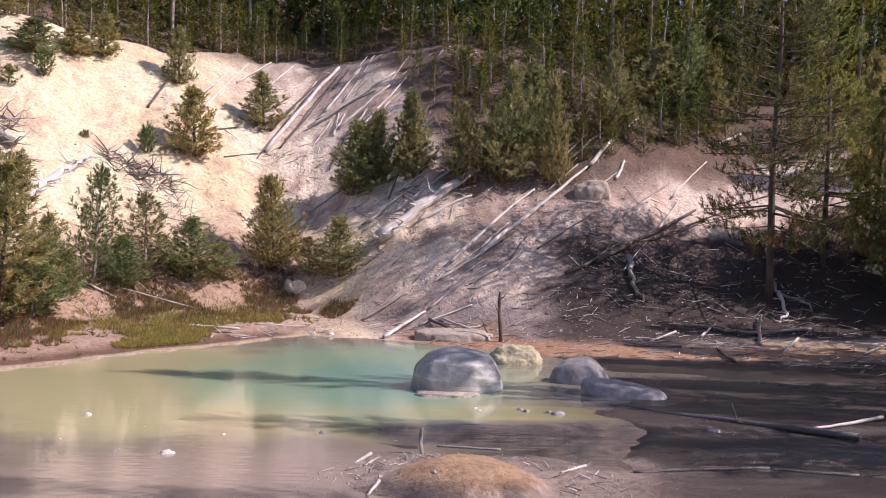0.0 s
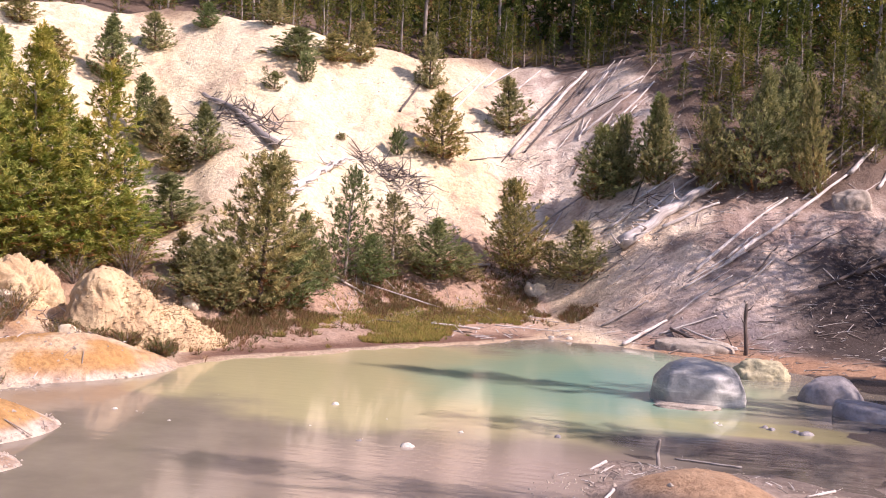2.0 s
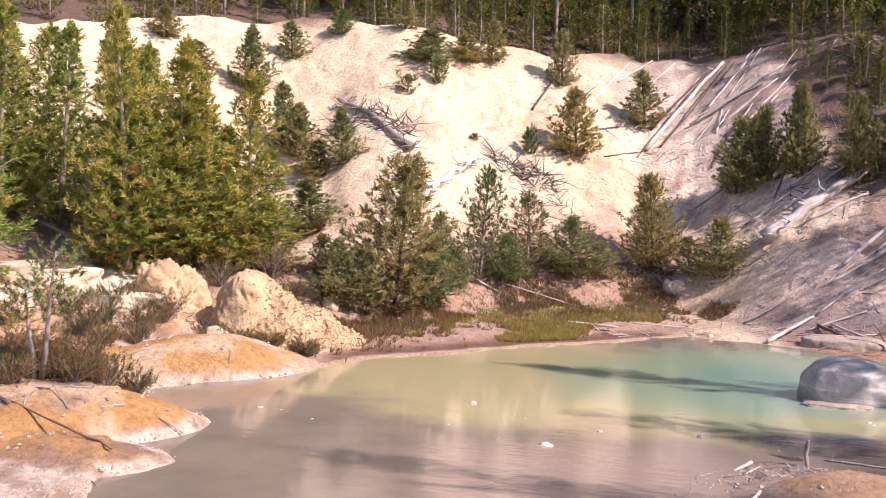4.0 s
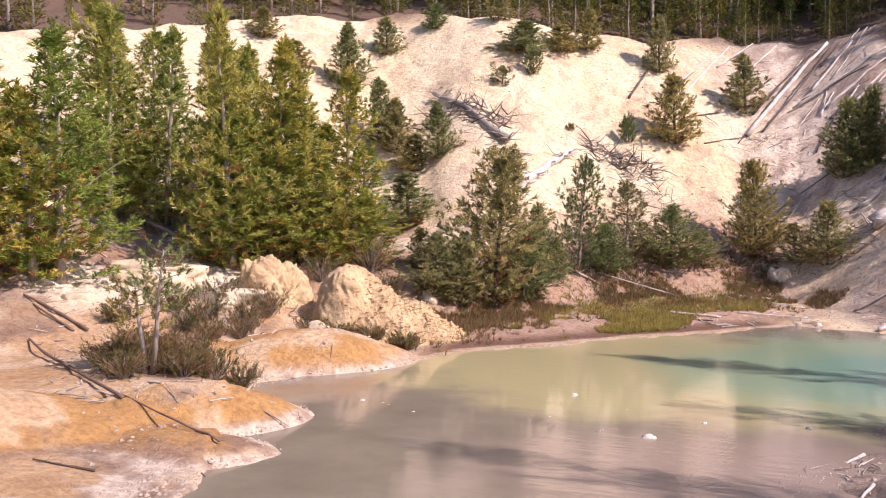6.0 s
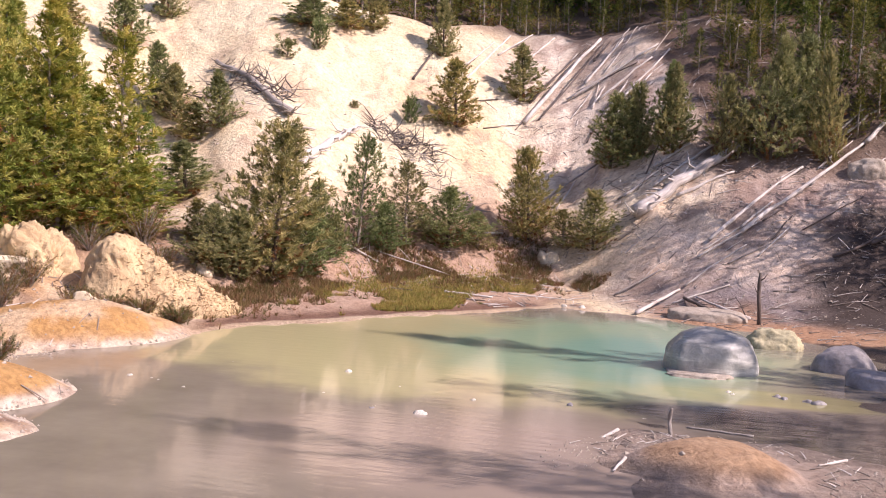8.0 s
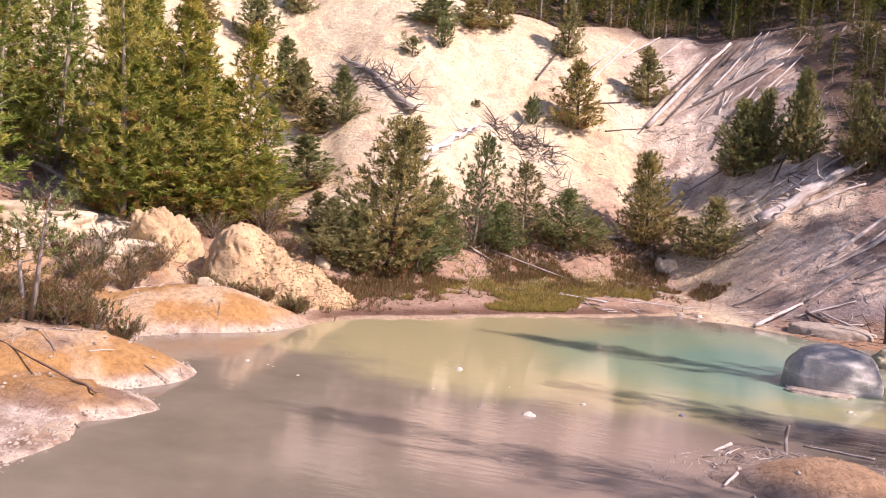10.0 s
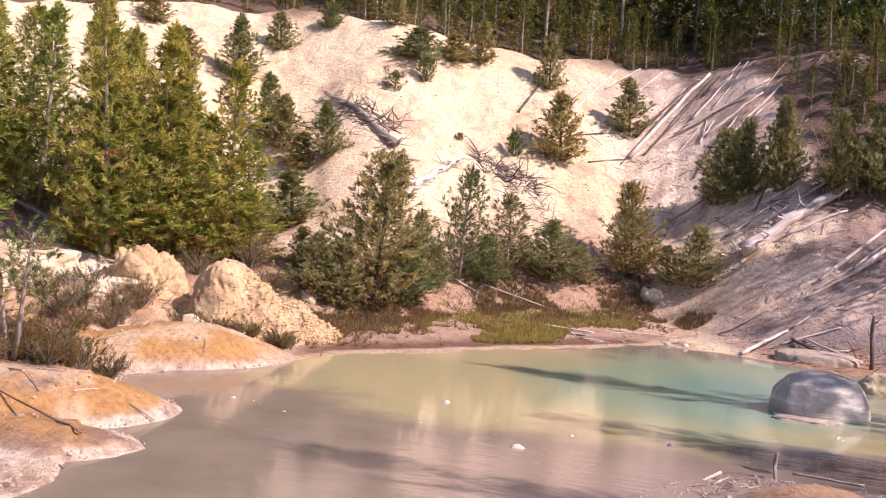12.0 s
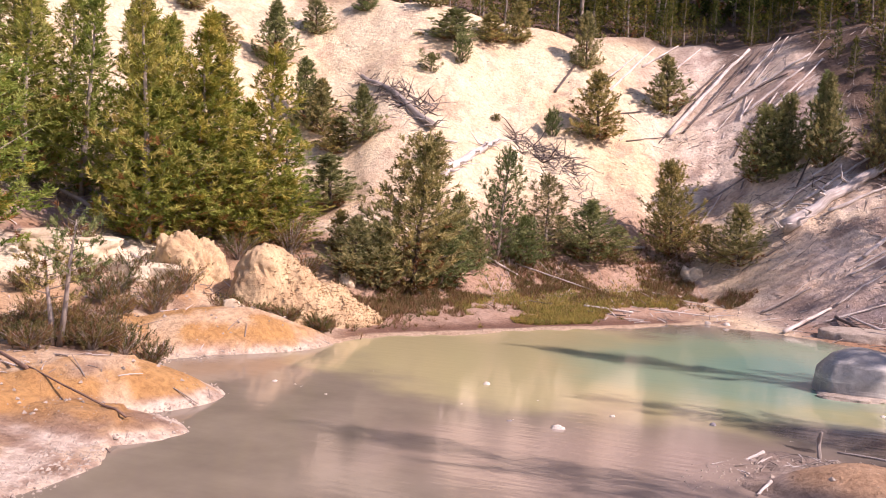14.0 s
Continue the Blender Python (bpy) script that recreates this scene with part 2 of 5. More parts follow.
def ground(x, y):
    x, y = np.asarray(x, float), np.asarray(y, float)
    az, r = np.degrees(np.arctan2(-x, y)), np.hypot(x, y)
    shore, toe, top = np.interp(az, BEAR, SHORE), np.interp(az, TOE_B, TOE), np.interp(az, TOP_B, TOP)
    wob = 0.12 * np.sin(x * 2.1 + 1.3 * np.sin(y * 1.7)) + 0.07 * np.sin(x * 5.3 + y * 4.1)
    d = r - shore + wob
    z = np.where(d > 0, 0.03 + 0.45 * smooth(0, 6, d), -0.45 * smooth(0, 3.0, -d))
    # near bank, up to the path on which the camera stands
    near = np.interp(az, [-60, -30, -12, -8, 4, 7, 12, 60], [13, 12.5, 12.0, 11.5, 10.5, 9, 8, 6.5])
    dn = near - r + wob
    z = np.where(dn > 0, np.maximum(z, 0.02 + 1.9 * smooth(0, near * 0.6, dn)), z)
    # mud flat
    flat = smooth(-5.0, -11, az + 7 * (fbm(x, y, 2.0, 15) - 0.5)) * (d < 0)
    mud = smooth(6.5, 1.5, az + 5 * (fbm(x, y, 0.9, 35) - 0.5)) * smooth(16.6, 14.4, r + 2.4 * (fbm(x, y, 1.3, 25) - 0.5)) * (d < 0)
    rough = 0.014 + 0.10 * (fbm(x * 0.35, y * 1.3, 1.5, 5) - 0.5)
    w = np.maximum(flat, mud)
    z = z * (1 - w) + np.maximum(z, rough) * w
    # firm land behind the camera and past the flat's far side
    back = smooth(60, 85, np.abs(az))
    z = z * (1 - back) + 1.9 * back
    z = z + 0.9 * smooth(-25.5, -34, az) * smooth(5, 10, r) * (1 - back)
    # slope
    s = r - toe
    bench = smooth(20, 30, az) * 7.5
    steep = 0.70 - 0.12 * smooth(-5, -15, az)
    run = np.clip(r, None, top) - toe
    low = np.clip(run, 0, bench)
    hi = np.clip(run - bench, 0, None)
    soft = hi * hi / (hi + 1.2)
    rise = 0.26 * low + steep * soft
    past = np.clip(r - top, 0, None)
    rise = rise + past * (0.22 - 0.13 * smooth(2, 10, az)) * smooth(200, 30, past)
    rise = rise + 0.24 * np.clip(past - 5, 0, 45) * smooth(2, 10, az)
    gully = 0.25 * np.sin(az * 0.55 + 0.8) * smooth(2, 9, s) * smooth(16, 10, s) + 0.04 * np.sin(az * 1.9 + r * 0.5) * smooth(1, 5, s)
    z = z + np.where(s > 0, rise + gully, 0)
    z = np.maximum(z, bumps(x, y, MOUNDS) - 0.06 * (d < 0))
    # fine relief: lumps, rills down the fall line, crumbled crust
    reach = smooth(80, 50, r)
    z = z + reach * smooth(-0.5, 2.5, s) * ((fbm(x, y, 1.8, 21) - 0.5) * 0.24 + (fbm(x, y, 0.45, 31) - 0.5) * 0.17)
    rill = np.abs(fbm(az * 0.5 + 1.6 * fbm(x, y, 3.0, 107), r * 0.12, 1.0, 111) - 0.5)
    z = z - reach * smooth(1.5, 4, s) * smooth(top - toe, top - toe - 3, s) * smooth(0.10, 0.0, rill) * 0.09
    return z + reach * smooth(0.02, 0.2, z) * (fbm(x, y, 0.35, 41) - 0.5) * 0.06


TABLE_X, TABLE_Y, TABLE_STEP = -26.0, 5.0, 0.08
TABLE = ground(*np.meshgrid(np.arange(TABLE_X, 20, TABLE_STEP), np.arange(TABLE_Y, 48, TABLE_STEP), indexing="ij"))


def height(x, y):
    u, v = (x - TABLE_X) / TABLE_STEP, (y - TABLE_Y) / TABLE_STEP
    i, j = int(math.floor(u)), int(math.floor(v))
    if not (0 <= i < TABLE.shape[0] - 1 and 0 <= j < TABLE.shape[1] - 1):
        return float(ground(np.array([x]), np.array([y]))[0])
    u, v = u - i, v - j
    return float((TABLE[i, j] * (1 - u) + TABLE[i + 1, j] * u) * (1 - v) + (TABLE[i, j + 1] * (1 - u) + TABLE[i + 1, j + 1] * u) * v)


def forest_edge(az):
    """How far off the wood begins, by bearing."""
    return np.interp(az, [-60, -30, -22, -16, -12, -10, -8, -5.4, -1.4, 0, 1, 2.7, 8, 14, 20, 30, 60],
                     [33, 37, 39.5, 38.8, 36.5, 35.4, 34.5, 33.6, 33.6, 35, 37.3, 40.5, 44, 43, 41.8, 43.8, 39])


def zones(x, y, z):
    az, r = np.degrees(np.arctan2(-x, y)), np.hypot(x, y)
    d = r - np.interp(az, BEAR, SHORE)
    s = r - np.interp(az, TOE_B, TOE)
    a, b = fbm(x, y, 2.4, 3), fbm(x, y, 0.7, 9)
    col = np.empty((len(x), 3))
    col[:] = (0.88, 0.78, 0.55)
    wet = np.zeros(len(x))
    def lay(w, c):
        w = np.clip(w, 0, 1)[:, None]
        col[:] = col * (1 - w) + np.array(c) * w
    lay(smooth(0.45, 0.7, a) * 0.6, (0.80, 0.62, 0.38))
    # white and pink crust towards the wood
    lay(smooth(13, 7, az + 8 * (a - 0.5)) * smooth(3, 6, s) * 0.85, (0.88, 0.79, 0.68))
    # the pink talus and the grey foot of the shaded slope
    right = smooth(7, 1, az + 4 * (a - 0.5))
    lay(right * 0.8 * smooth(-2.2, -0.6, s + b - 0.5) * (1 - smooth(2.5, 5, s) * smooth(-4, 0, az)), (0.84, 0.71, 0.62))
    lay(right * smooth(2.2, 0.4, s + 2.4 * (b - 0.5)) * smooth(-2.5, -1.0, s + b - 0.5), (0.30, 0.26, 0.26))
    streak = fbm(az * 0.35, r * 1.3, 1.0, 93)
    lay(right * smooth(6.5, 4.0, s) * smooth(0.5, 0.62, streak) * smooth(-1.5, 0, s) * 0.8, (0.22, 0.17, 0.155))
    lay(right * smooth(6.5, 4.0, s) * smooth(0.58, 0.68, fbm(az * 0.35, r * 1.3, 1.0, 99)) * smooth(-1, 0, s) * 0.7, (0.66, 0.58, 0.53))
    # dark earth and brush of the eroded bank, with tree shade painted in
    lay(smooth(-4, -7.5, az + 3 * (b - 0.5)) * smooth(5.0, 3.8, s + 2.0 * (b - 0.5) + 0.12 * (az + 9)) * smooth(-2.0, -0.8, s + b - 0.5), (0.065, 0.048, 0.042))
    # needles and bark drifted down the fall line
    drift = fbm(az * 0.9, r * 0.16, 1.0, 87)
    lay(smooth(17, 9, az) * smooth(4.5, 7, s) * smooth(0.42, 0.75, drift) * smooth(0.3, 0.7, b) * 0.2, (0.42, 0.31, 0.24))
    litter = fbm(x, y, 0.5, 63)
    lay(smooth(16, 7, az) * smooth(-8, -5, az) * smooth(2.5, 4, s) * smooth(0.5, 0.6, litter) * smooth(0.42, 0.56, fbm(x, y, 2.6, 67)) * 0.5, (0.42, 0.31, 0.25))
    lay(smooth(2.5, 4, s) * smooth(0.62, 0.7, fbm(x, y, 0.4, 73)) * smooth(0.4, 0.6, a) * 0.6, (0.46, 0.35, 0.27))
    # bark, cones and twigs gathered in patches under and below the wood
    patch = fbm(x, y, 1.1, 121) + 0.5 * (fbm(x, y, 0.28, 125) - 0.5)
    lay(smooth(15, 8, az) * smooth(2.5, 5, s) * smooth(0.58, 0.68, patch + 0.12 * smooth(4, 0.5, forest_edge(az) - r)) * 0.5, (0.36, 0.25, 0.215))
    lay(smooth(8, 18, az) * smooth(2.0, 4, s) * smooth(0.62, 0.72, patch + 0.12 * smooth(6, 2, s)) * 0.45, (0.52, 0.36, 0.27))
    # bank under the grass
    lay(smooth(4, 9, az + 6 * (b - 0.5)) * smooth(29, 25, az) * smooth(5.0, 2.4, s + 2.8 * (b - 0.5)) * (d > -0.6), (0.50, 0.36, 0.27))
    lay(smooth(5, 10, az + 6 * (b - 0.5)) * smooth(29, 26, az) * smooth(1.6, 0.6, d + 0.6 * (b - 0.5)) * (d > -0.6), (0.22, 0.125, 0.085))
    lay(smooth(20, 25, az) * smooth(34, 30, az) * smooth(1.5, 3.5, s) * smooth(11, 8, s) * smooth(0.44, 0.56, fbm(x, y, 1.0, 57)) * 0.35, (0.62, 0.47, 0.36))
    # pale rim left by the water along the far shore
    lay(smooth(3, 8, az) * smooth(30, 27, az) * smooth(0.34, 0.16, d + 0.35 * (b - 0.5)) * (d > -0.6) * 0.85, (0.62, 0.50, 0.36))
    # earth of the left bench
    lay(smooth(24, 29, az) * smooth(8.5, 5.5, s + 3 * (a - 0.5)) * smooth(0.3, 0.5, b) * (d > 0), (0.48, 0.325, 0.20))
    lay(smooth(26, 30, az) * smooth(1.5, 3, s) * smooth(10.5, 7.5, s) * smooth(0.36, 0.5, fbm(x, y, 1.2, 17)) * 0.85, (0.34, 0.25, 0.195))
    lay(smooth(27, 30, az) * smooth(0.5, 0.6, fbm(x, y, 1.6, 103)) * smooth(7, 5, s) * smooth(-3, -1.5, s) * 0.8, (0.36, 0.225, 0.15))
    lay(smooth(27, 30, az) * smooth(5.5, 4, s) * smooth(0.52, 0.6, a), (0.84, 0.77, 0.62))
    # bare pale crust below the thicket
    lay(smooth(36, 38, az) * smooth(48, 46, az) * smooth(0.8, 1.8, s) * smooth(5.2, 4.2, s) * smooth(0.40, 0.48, fbm(x, y, 1.8, 151)), (0.86, 0.78, 0.62))
    # scree with old boughs between the thickets
    lay(smooth(38, 39.5, az) * smooth(44.5, 42.5, az) * smooth(3.4, 4.6, s) * smooth(10, 8, s) * smooth(0.40, 0.52, fbm(x * 0.7, y * 1.6, 0.8, 131)), (0.40, 0.28, 0.25))
    # orange shore and mounds
    lay(smooth(4, 0, az) * smooth(2.6, 1.2, d + 1.2 * (b - 0.5)) * (d > -0.5), (0.47, 0.29, 0.18))
    hump = bumps(x, y, MOUNDS)
    left = smooth(26, 29, az) * smooth(3, 1, s)
    lay(left * (z > -0.05) * 0.9, (0.56, 0.37, 0.20))
    lay(left * smooth(0.5, 0.62, fbm(x, y, 1.5, 71)) * 0.8, (0.27, 0.18, 0.135))
    lay(left * smooth(0.14, 0.3, hump + 0.1 * (b - 0.5)) * smooth(0.15, 0.4, b), (0.55, 0.325, 0.125))
    lay(left * smooth(0.16, 0.05, z + 0.3 * (fbm(x, y, 0.5, 83) - 0.5)) * smooth(-0.1, -0.02, z) * 0.9, (0.80, 0.71, 0.60))
    lay(left * smooth(0.55, 0.63, fbm(x, y, 0.22, 89)) * smooth(0.22, 0.1, z) * 0.6, (0.36, 0.25, 0.19))
    lay(left * smooth(0.5, 0.62, fbm(x, y, 0.9, 77)) * 0.6, (0.78, 0.64, 0.46))
    # dark mud, its colour lowered further to stand in for tree shade
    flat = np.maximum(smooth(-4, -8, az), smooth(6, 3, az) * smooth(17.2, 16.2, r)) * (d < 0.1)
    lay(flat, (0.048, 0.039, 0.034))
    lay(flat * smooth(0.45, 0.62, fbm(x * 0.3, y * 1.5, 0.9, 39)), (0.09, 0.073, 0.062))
    lay(flat * smooth(15.5, 13.5, r + b - 0.5) * 0.7 * smooth(-17, -9, az), (0.27, 0.225, 0.185))
    lay(flat * smooth(0.58, 0.7, fbm(x * 0.3, y * 1.5, 0.7, 49)) * 0.6, (0.16, 0.135, 0.118))
    wet = np.maximum(wet, flat * smooth(0.09, 0.03, z))
    near = smooth(6, 4, az) * smooth(-13, -9, az) * smooth(14.9, 14.2, r + b - 0.5) * smooth(8, 9, r)
    lay(near, (0.50, 0.40, 0.33))
    lay(near * smooth(0.45, 0.6, fbm(x, y, 0.5, 141)) * 0.8, (0.16, 0.125, 0.105))
    wet *= 1 - near
    lay(near * smooth(0.12, 0.3, hump + 0.12 * (b - 0.5)), (0.50, 0.335, 0.205))
    lay(near * smooth(0.16, 0.02, hump + 0.15 * (b - 0.5)) * 0.6, (0.24, 0.2, 0.17))
    # brown wood floor, carried below its edge to paint in the pines' shade
    lay(smooth(-2.2, 0.4, r - forest_edge(az) + 3 * (a - 0.5) - 1.2 * smooth(1, 4, az) + 0.5 * smooth(-4, -7, az) * smooth(-14, -11, az)), (0.17, 0.12, 0.09))
    lay((d < -0.15) * (z < -0.03) * (1 - flat) * (1 - near) * (np.abs(az) < 60), (0.38, 0.33, 0.24))
    lay(smooth(60, 80, np.abs(az)), (0.35, 0.3, 0.22))
    lay(smooth(8.6, 7.6, r), (0.35, 0.3, 0.22))
    return col, wet


def mesh_object(name, verts, faces, material, parent=None, smooth_shade=False, uvs=None):
    me = bpy.data.meshes.new(name)
    me.from_pydata(np.asarray(verts).tolist() if not isinstance(verts, list) else verts, [], faces if isinstance(faces, list) else faces.tolist())
    if uvs is not None:
        layer = me.uv_layers.new(name="UVMap")
        idx = np.empty(len(me.loops), dtype=np.int32)
        me.loops.foreach_get("vertex_index", idx)
        layer.data.foreach_set("uv", np.asarray(uvs, dtype=np.float32)[idx].ravel())
    if smooth_shade:
        me.polygons.foreach_set("use_smooth", np.ones(len(me.polygons), dtype=bool))
    me.materials.append(material)
    ob = new(name, me)
    if parent:
        ob.parent = parent
    return ob


def build_ground():
    az = np.concatenate([np.arange(-180, -36, 4.0), np.arange(-36, 58, 0.22), np.arange(58, 180, 4.0)])
    r = np.concatenate([[0.01, 1.5, 3, 4.5, 5.5], np.exp(np.arange(np.log(6.2), np.log(62), 0.0048)), np.array([65, 70, 78, 90, 110, 140, 180, 240, 340, 500, 800, 1500])])
    A, R = np.meshgrid(np.radians(az), r, indexing="ij")
    x, y = (-R * np.sin(A)).ravel() + 0.31, (R * np.cos(A)).ravel() - 0.57
    z = ground(x, y)
    na, nr = len(az), len(r)
    i = np.arange(na)[:, None]
    j = np.arange(nr - 1)[None, :]
    i2 = (i + 1) % na
    faces = np.stack([i * nr + j, i * nr + j + 1, i2 * nr + j + 1, i2 * nr + j], -1).reshape(-1, 4)
    ob = mesh_object("ground", np.stack([x, y, z], 1), faces[:, ::-1], GROUND, smooth_shade=True)
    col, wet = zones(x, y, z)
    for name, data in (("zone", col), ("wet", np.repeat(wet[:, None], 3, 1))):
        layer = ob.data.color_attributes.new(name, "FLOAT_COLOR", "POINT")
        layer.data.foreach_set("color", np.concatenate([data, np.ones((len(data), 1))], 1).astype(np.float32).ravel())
    tagged(ob, "pale sinter slope, orange shore and dark mud round the pool", "ground", kind="structure")


def build_water():
    n = 40
    xs, ys = np.linspace(-17, 16, n), np.linspace(5.5, 30, n)
    X, Y = np.meshgrid(xs, ys, indexing="ij")
    verts = np.stack([X.ravel(), Y.ravel(), np.zeros(n * n)], 1)
    faces = [(i * n + j, (i + 1) * n + j, (i + 1) * n + j + 1, i * n + j + 1) for i in range(n - 1) for j in range(n - 1)]
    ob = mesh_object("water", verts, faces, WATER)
    tagged(ob, "milky turquoise and yellow hot spring water, almost still", "pool", kind="structure")


build_ground()
build_water()


# ---- pines ----
rng = np.random.default_rng(7)


def tube(points, radii, sides=7, twist=0.0):
    """A closed tapering tube along points, with lengthwise UVs."""
    pts = [Vector(p) for p in points]
    verts, faces, uvs = [], [], []
    run = 0.0
    for k, p in enumerate(pts):
        a = (pts[min(k + 1, len(pts) - 1)] - pts[max(k - 1, 0)]).normalized()
        side = a.cross(Vector((0.13, 0.31, 0.94))).normalized()
        up = side.cross(a)
        if k:
            run += (p - pts[k - 1]).length
        for q in range(sides):
            w = 2 * math.pi * q / sides + twist
            verts.append(p + (side * math.cos(w) + up * math.sin(w)) * radii[k])
            uvs.append((q / sides, run))
    for k in range(len(pts) - 1):
        for q in range(sides):
            q2 = (q + 1) % sides
            faces.append((k * sides + q, k * sides + q2, (k + 1) * sides + q2, (k + 1) * sides + q))
    faces.append(tuple(range(sides))[::-1])
    faces.append(tuple((len(pts) - 1) * sides + q for q in range(sides)))
    return [tuple(v) for v in verts], faces, uvs


def join_tubes(tubes):
    V, F, U = [], [], []
    for v, f, u in tubes:
        o = len(V)
        V += v
        U += u
        F += [tuple(i + o for i in g) for g in f]
    return V, F, U


def tufts(centres, axes, length, width, count, g, needle=0.0):
    """Many shoots at once, each a bottlebrush of thin needles set along its axis. needle: their length, where the shoot is longer than they are."""
    n = len(centres)
    c, ax = np.repeat(centres, count, 0), np.repeat(axes, count, 0)
    rnd = g.normal(size=(n * count, 3))
    size = np.repeat(g.uniform(0.75, 1.25, (n, 1)), count, 0)
    d = ax * 0.85 + rnd * (0.5 if needle else 0.55)
    d /= np.linalg.norm(d, axis=1)[:, None] + 1e-9
    side = np.cross(d, g.normal(size=d.shape))
    side /= np.linalg.norm(side, axis=1)[:, None] + 1e-9
    along = np.tile(np.linspace(0.0, 1.0, count), n)[:, None]
    ln = (needle or length) * g.uniform(0.7, 1.2, (n * count, 1)) * size * (1.0 - 0.35 * along if needle else 1.0)
    root = c + ax * along * size * (length if needle else length * 0.12) + rnd * length * 0.05
    return np.stack([root - side * width * 0.5, root + side * width * 0.5, root + d * ln], 1).reshape(-1, 3)


def needle_object(name, v, count, material, parent=None, dead=None, g=None):
    """The needles of many shoots as one mesh; each shoot has a hue of its own, and some are dead and brown."""
    g = g or np.random.default_rng(len(v))
    ob = mesh_object(name, v, np.arange(len(v)).reshape(-1, 3), material, parent)
    n = len(v) // (3 * count)
    tone = np.zeros((n, 4), dtype=np.float32)
    tone[:, 0], tone[:, 3] = g.uniform(0, 1, n), 1
    tone[:, 1] = g.uniform(0, 1, n) < 0.04 if dead is None else g.uniform(0, 1, n) < dead
    layer = ob.data.color_attributes.new("shoot", "FLOAT_COLOR", "POINT")
    layer.data.foreach_set("color", np.repeat(tone, 3 * count, 0).ravel())
    return ob


def crown_points(H, W, g, whorl, per, start, lift, gap, shape, droop=0.0, candle=0):
    """Tuft places and directions on boughs set in uneven whorls."""
    cs, axs, sticks = [], [], []
    z, spin = start * H, 0.0
    lean_a, lean_r = g.uniform(0, 2 * math.pi), g.uniform(0.05, 0.25)
    while z < 0.965 * H:
        t = (z / H - start) / (1 - start)
        prof = (1 - t) ** shape * min(1.0, 0.6 + t * 3) + 0.04
        strong = g.uniform(0.6, 1.15)
        spin += g.uniform(0.6, 1.6)
        for k in range(max(3, per + int(g.integers(-1, 2)))):
            az = spin + 2 * math.pi * k / per + g.uniform(-0.35, 0.35)
            L = 0.56 * W * prof * strong * g.uniform(0.5, 1.2) * (1 + lean_r * math.cos(az - lean_a))
            if g.uniform() < 0.10:
                continue
            e = math.radians(lift[0] + (lift[1] - lift[0]) * t + g.uniform(-12, 12))
            out = np.array([math.cos(az), math.sin(az), 0.0])
            lat = np.array([-out[1], out[0], 0.0])
            p = np.array([0, 0, z + g.uniform(-0.3, 0.3) * whorl])
            curve = g.uniform(0.2, 0.5)
            def on(f):
                return p + out * L * f * math.cos(e) + np.array([0, 0, L * f * math.sin(e) + L * curve * f * f - droop * L * f])
            m = max(2, int(L * 0.75 / gap))
            for q in range(candle):
                cs.append(on(1.0) + np.array([0, 0, gap * (0.2 + 0.75 * q)]) + g.normal(size=3) * gap * 0.08)
                axs.append(np.array([out[0] * 0.15, out[1] * 0.15, 0.98]))
            for q in range(m + 1):
                f = 0.25 + 0.75 * q / m
                ax = out * 0.75 + lat * g.normal() * 0.35 + np.array([0, 0, 0.35 + 0.65 * f + 0.3 * g.normal()])
                cs.append(on(f) + g.normal(size=3) * gap * 0.12)
                axs.append(ax / np.linalg.norm(ax))
                if 0.3 < f < 0.92 and L > 2.2 * gap:
                    side = 1 if q % 2 else -1
                    reach = (0.18 + 0.32 * (1 - f)) * L
                    ax = out * 0.6 + lat * side * 0.8 + np.array([0, 0, 0.5 + 0.3 * g.normal()])
                    ax = ax / np.linalg.norm(ax)
                    for d in np.arange(gap * 0.8, reach + gap * 0.3, gap):
                        cs.append(on(f) + ax * d + g.normal(size=3) * gap * 0.1)
                        axs.append(ax)
                    for d in range(candle - 1):
                        cs.append(on(f) + ax * reach + np.array([0, 0, gap * (0.3 + 0.5 * d)]))
                        axs.append(np.array([0, 0, 1.0]))
            sticks.append((on(0.0), on(1.0), max(0.006, L * 0.012)))
        z += whorl * g.uniform(0.7, 1.3)
    for q in range(6):
        cs.append(np.array([0, 0, H * (1 - 0.018 * q)]))
        axs.append(np.array([0, 0, 1.0]))
    return np.array(cs), np.array(axs), sticks


LIBRARY = {}


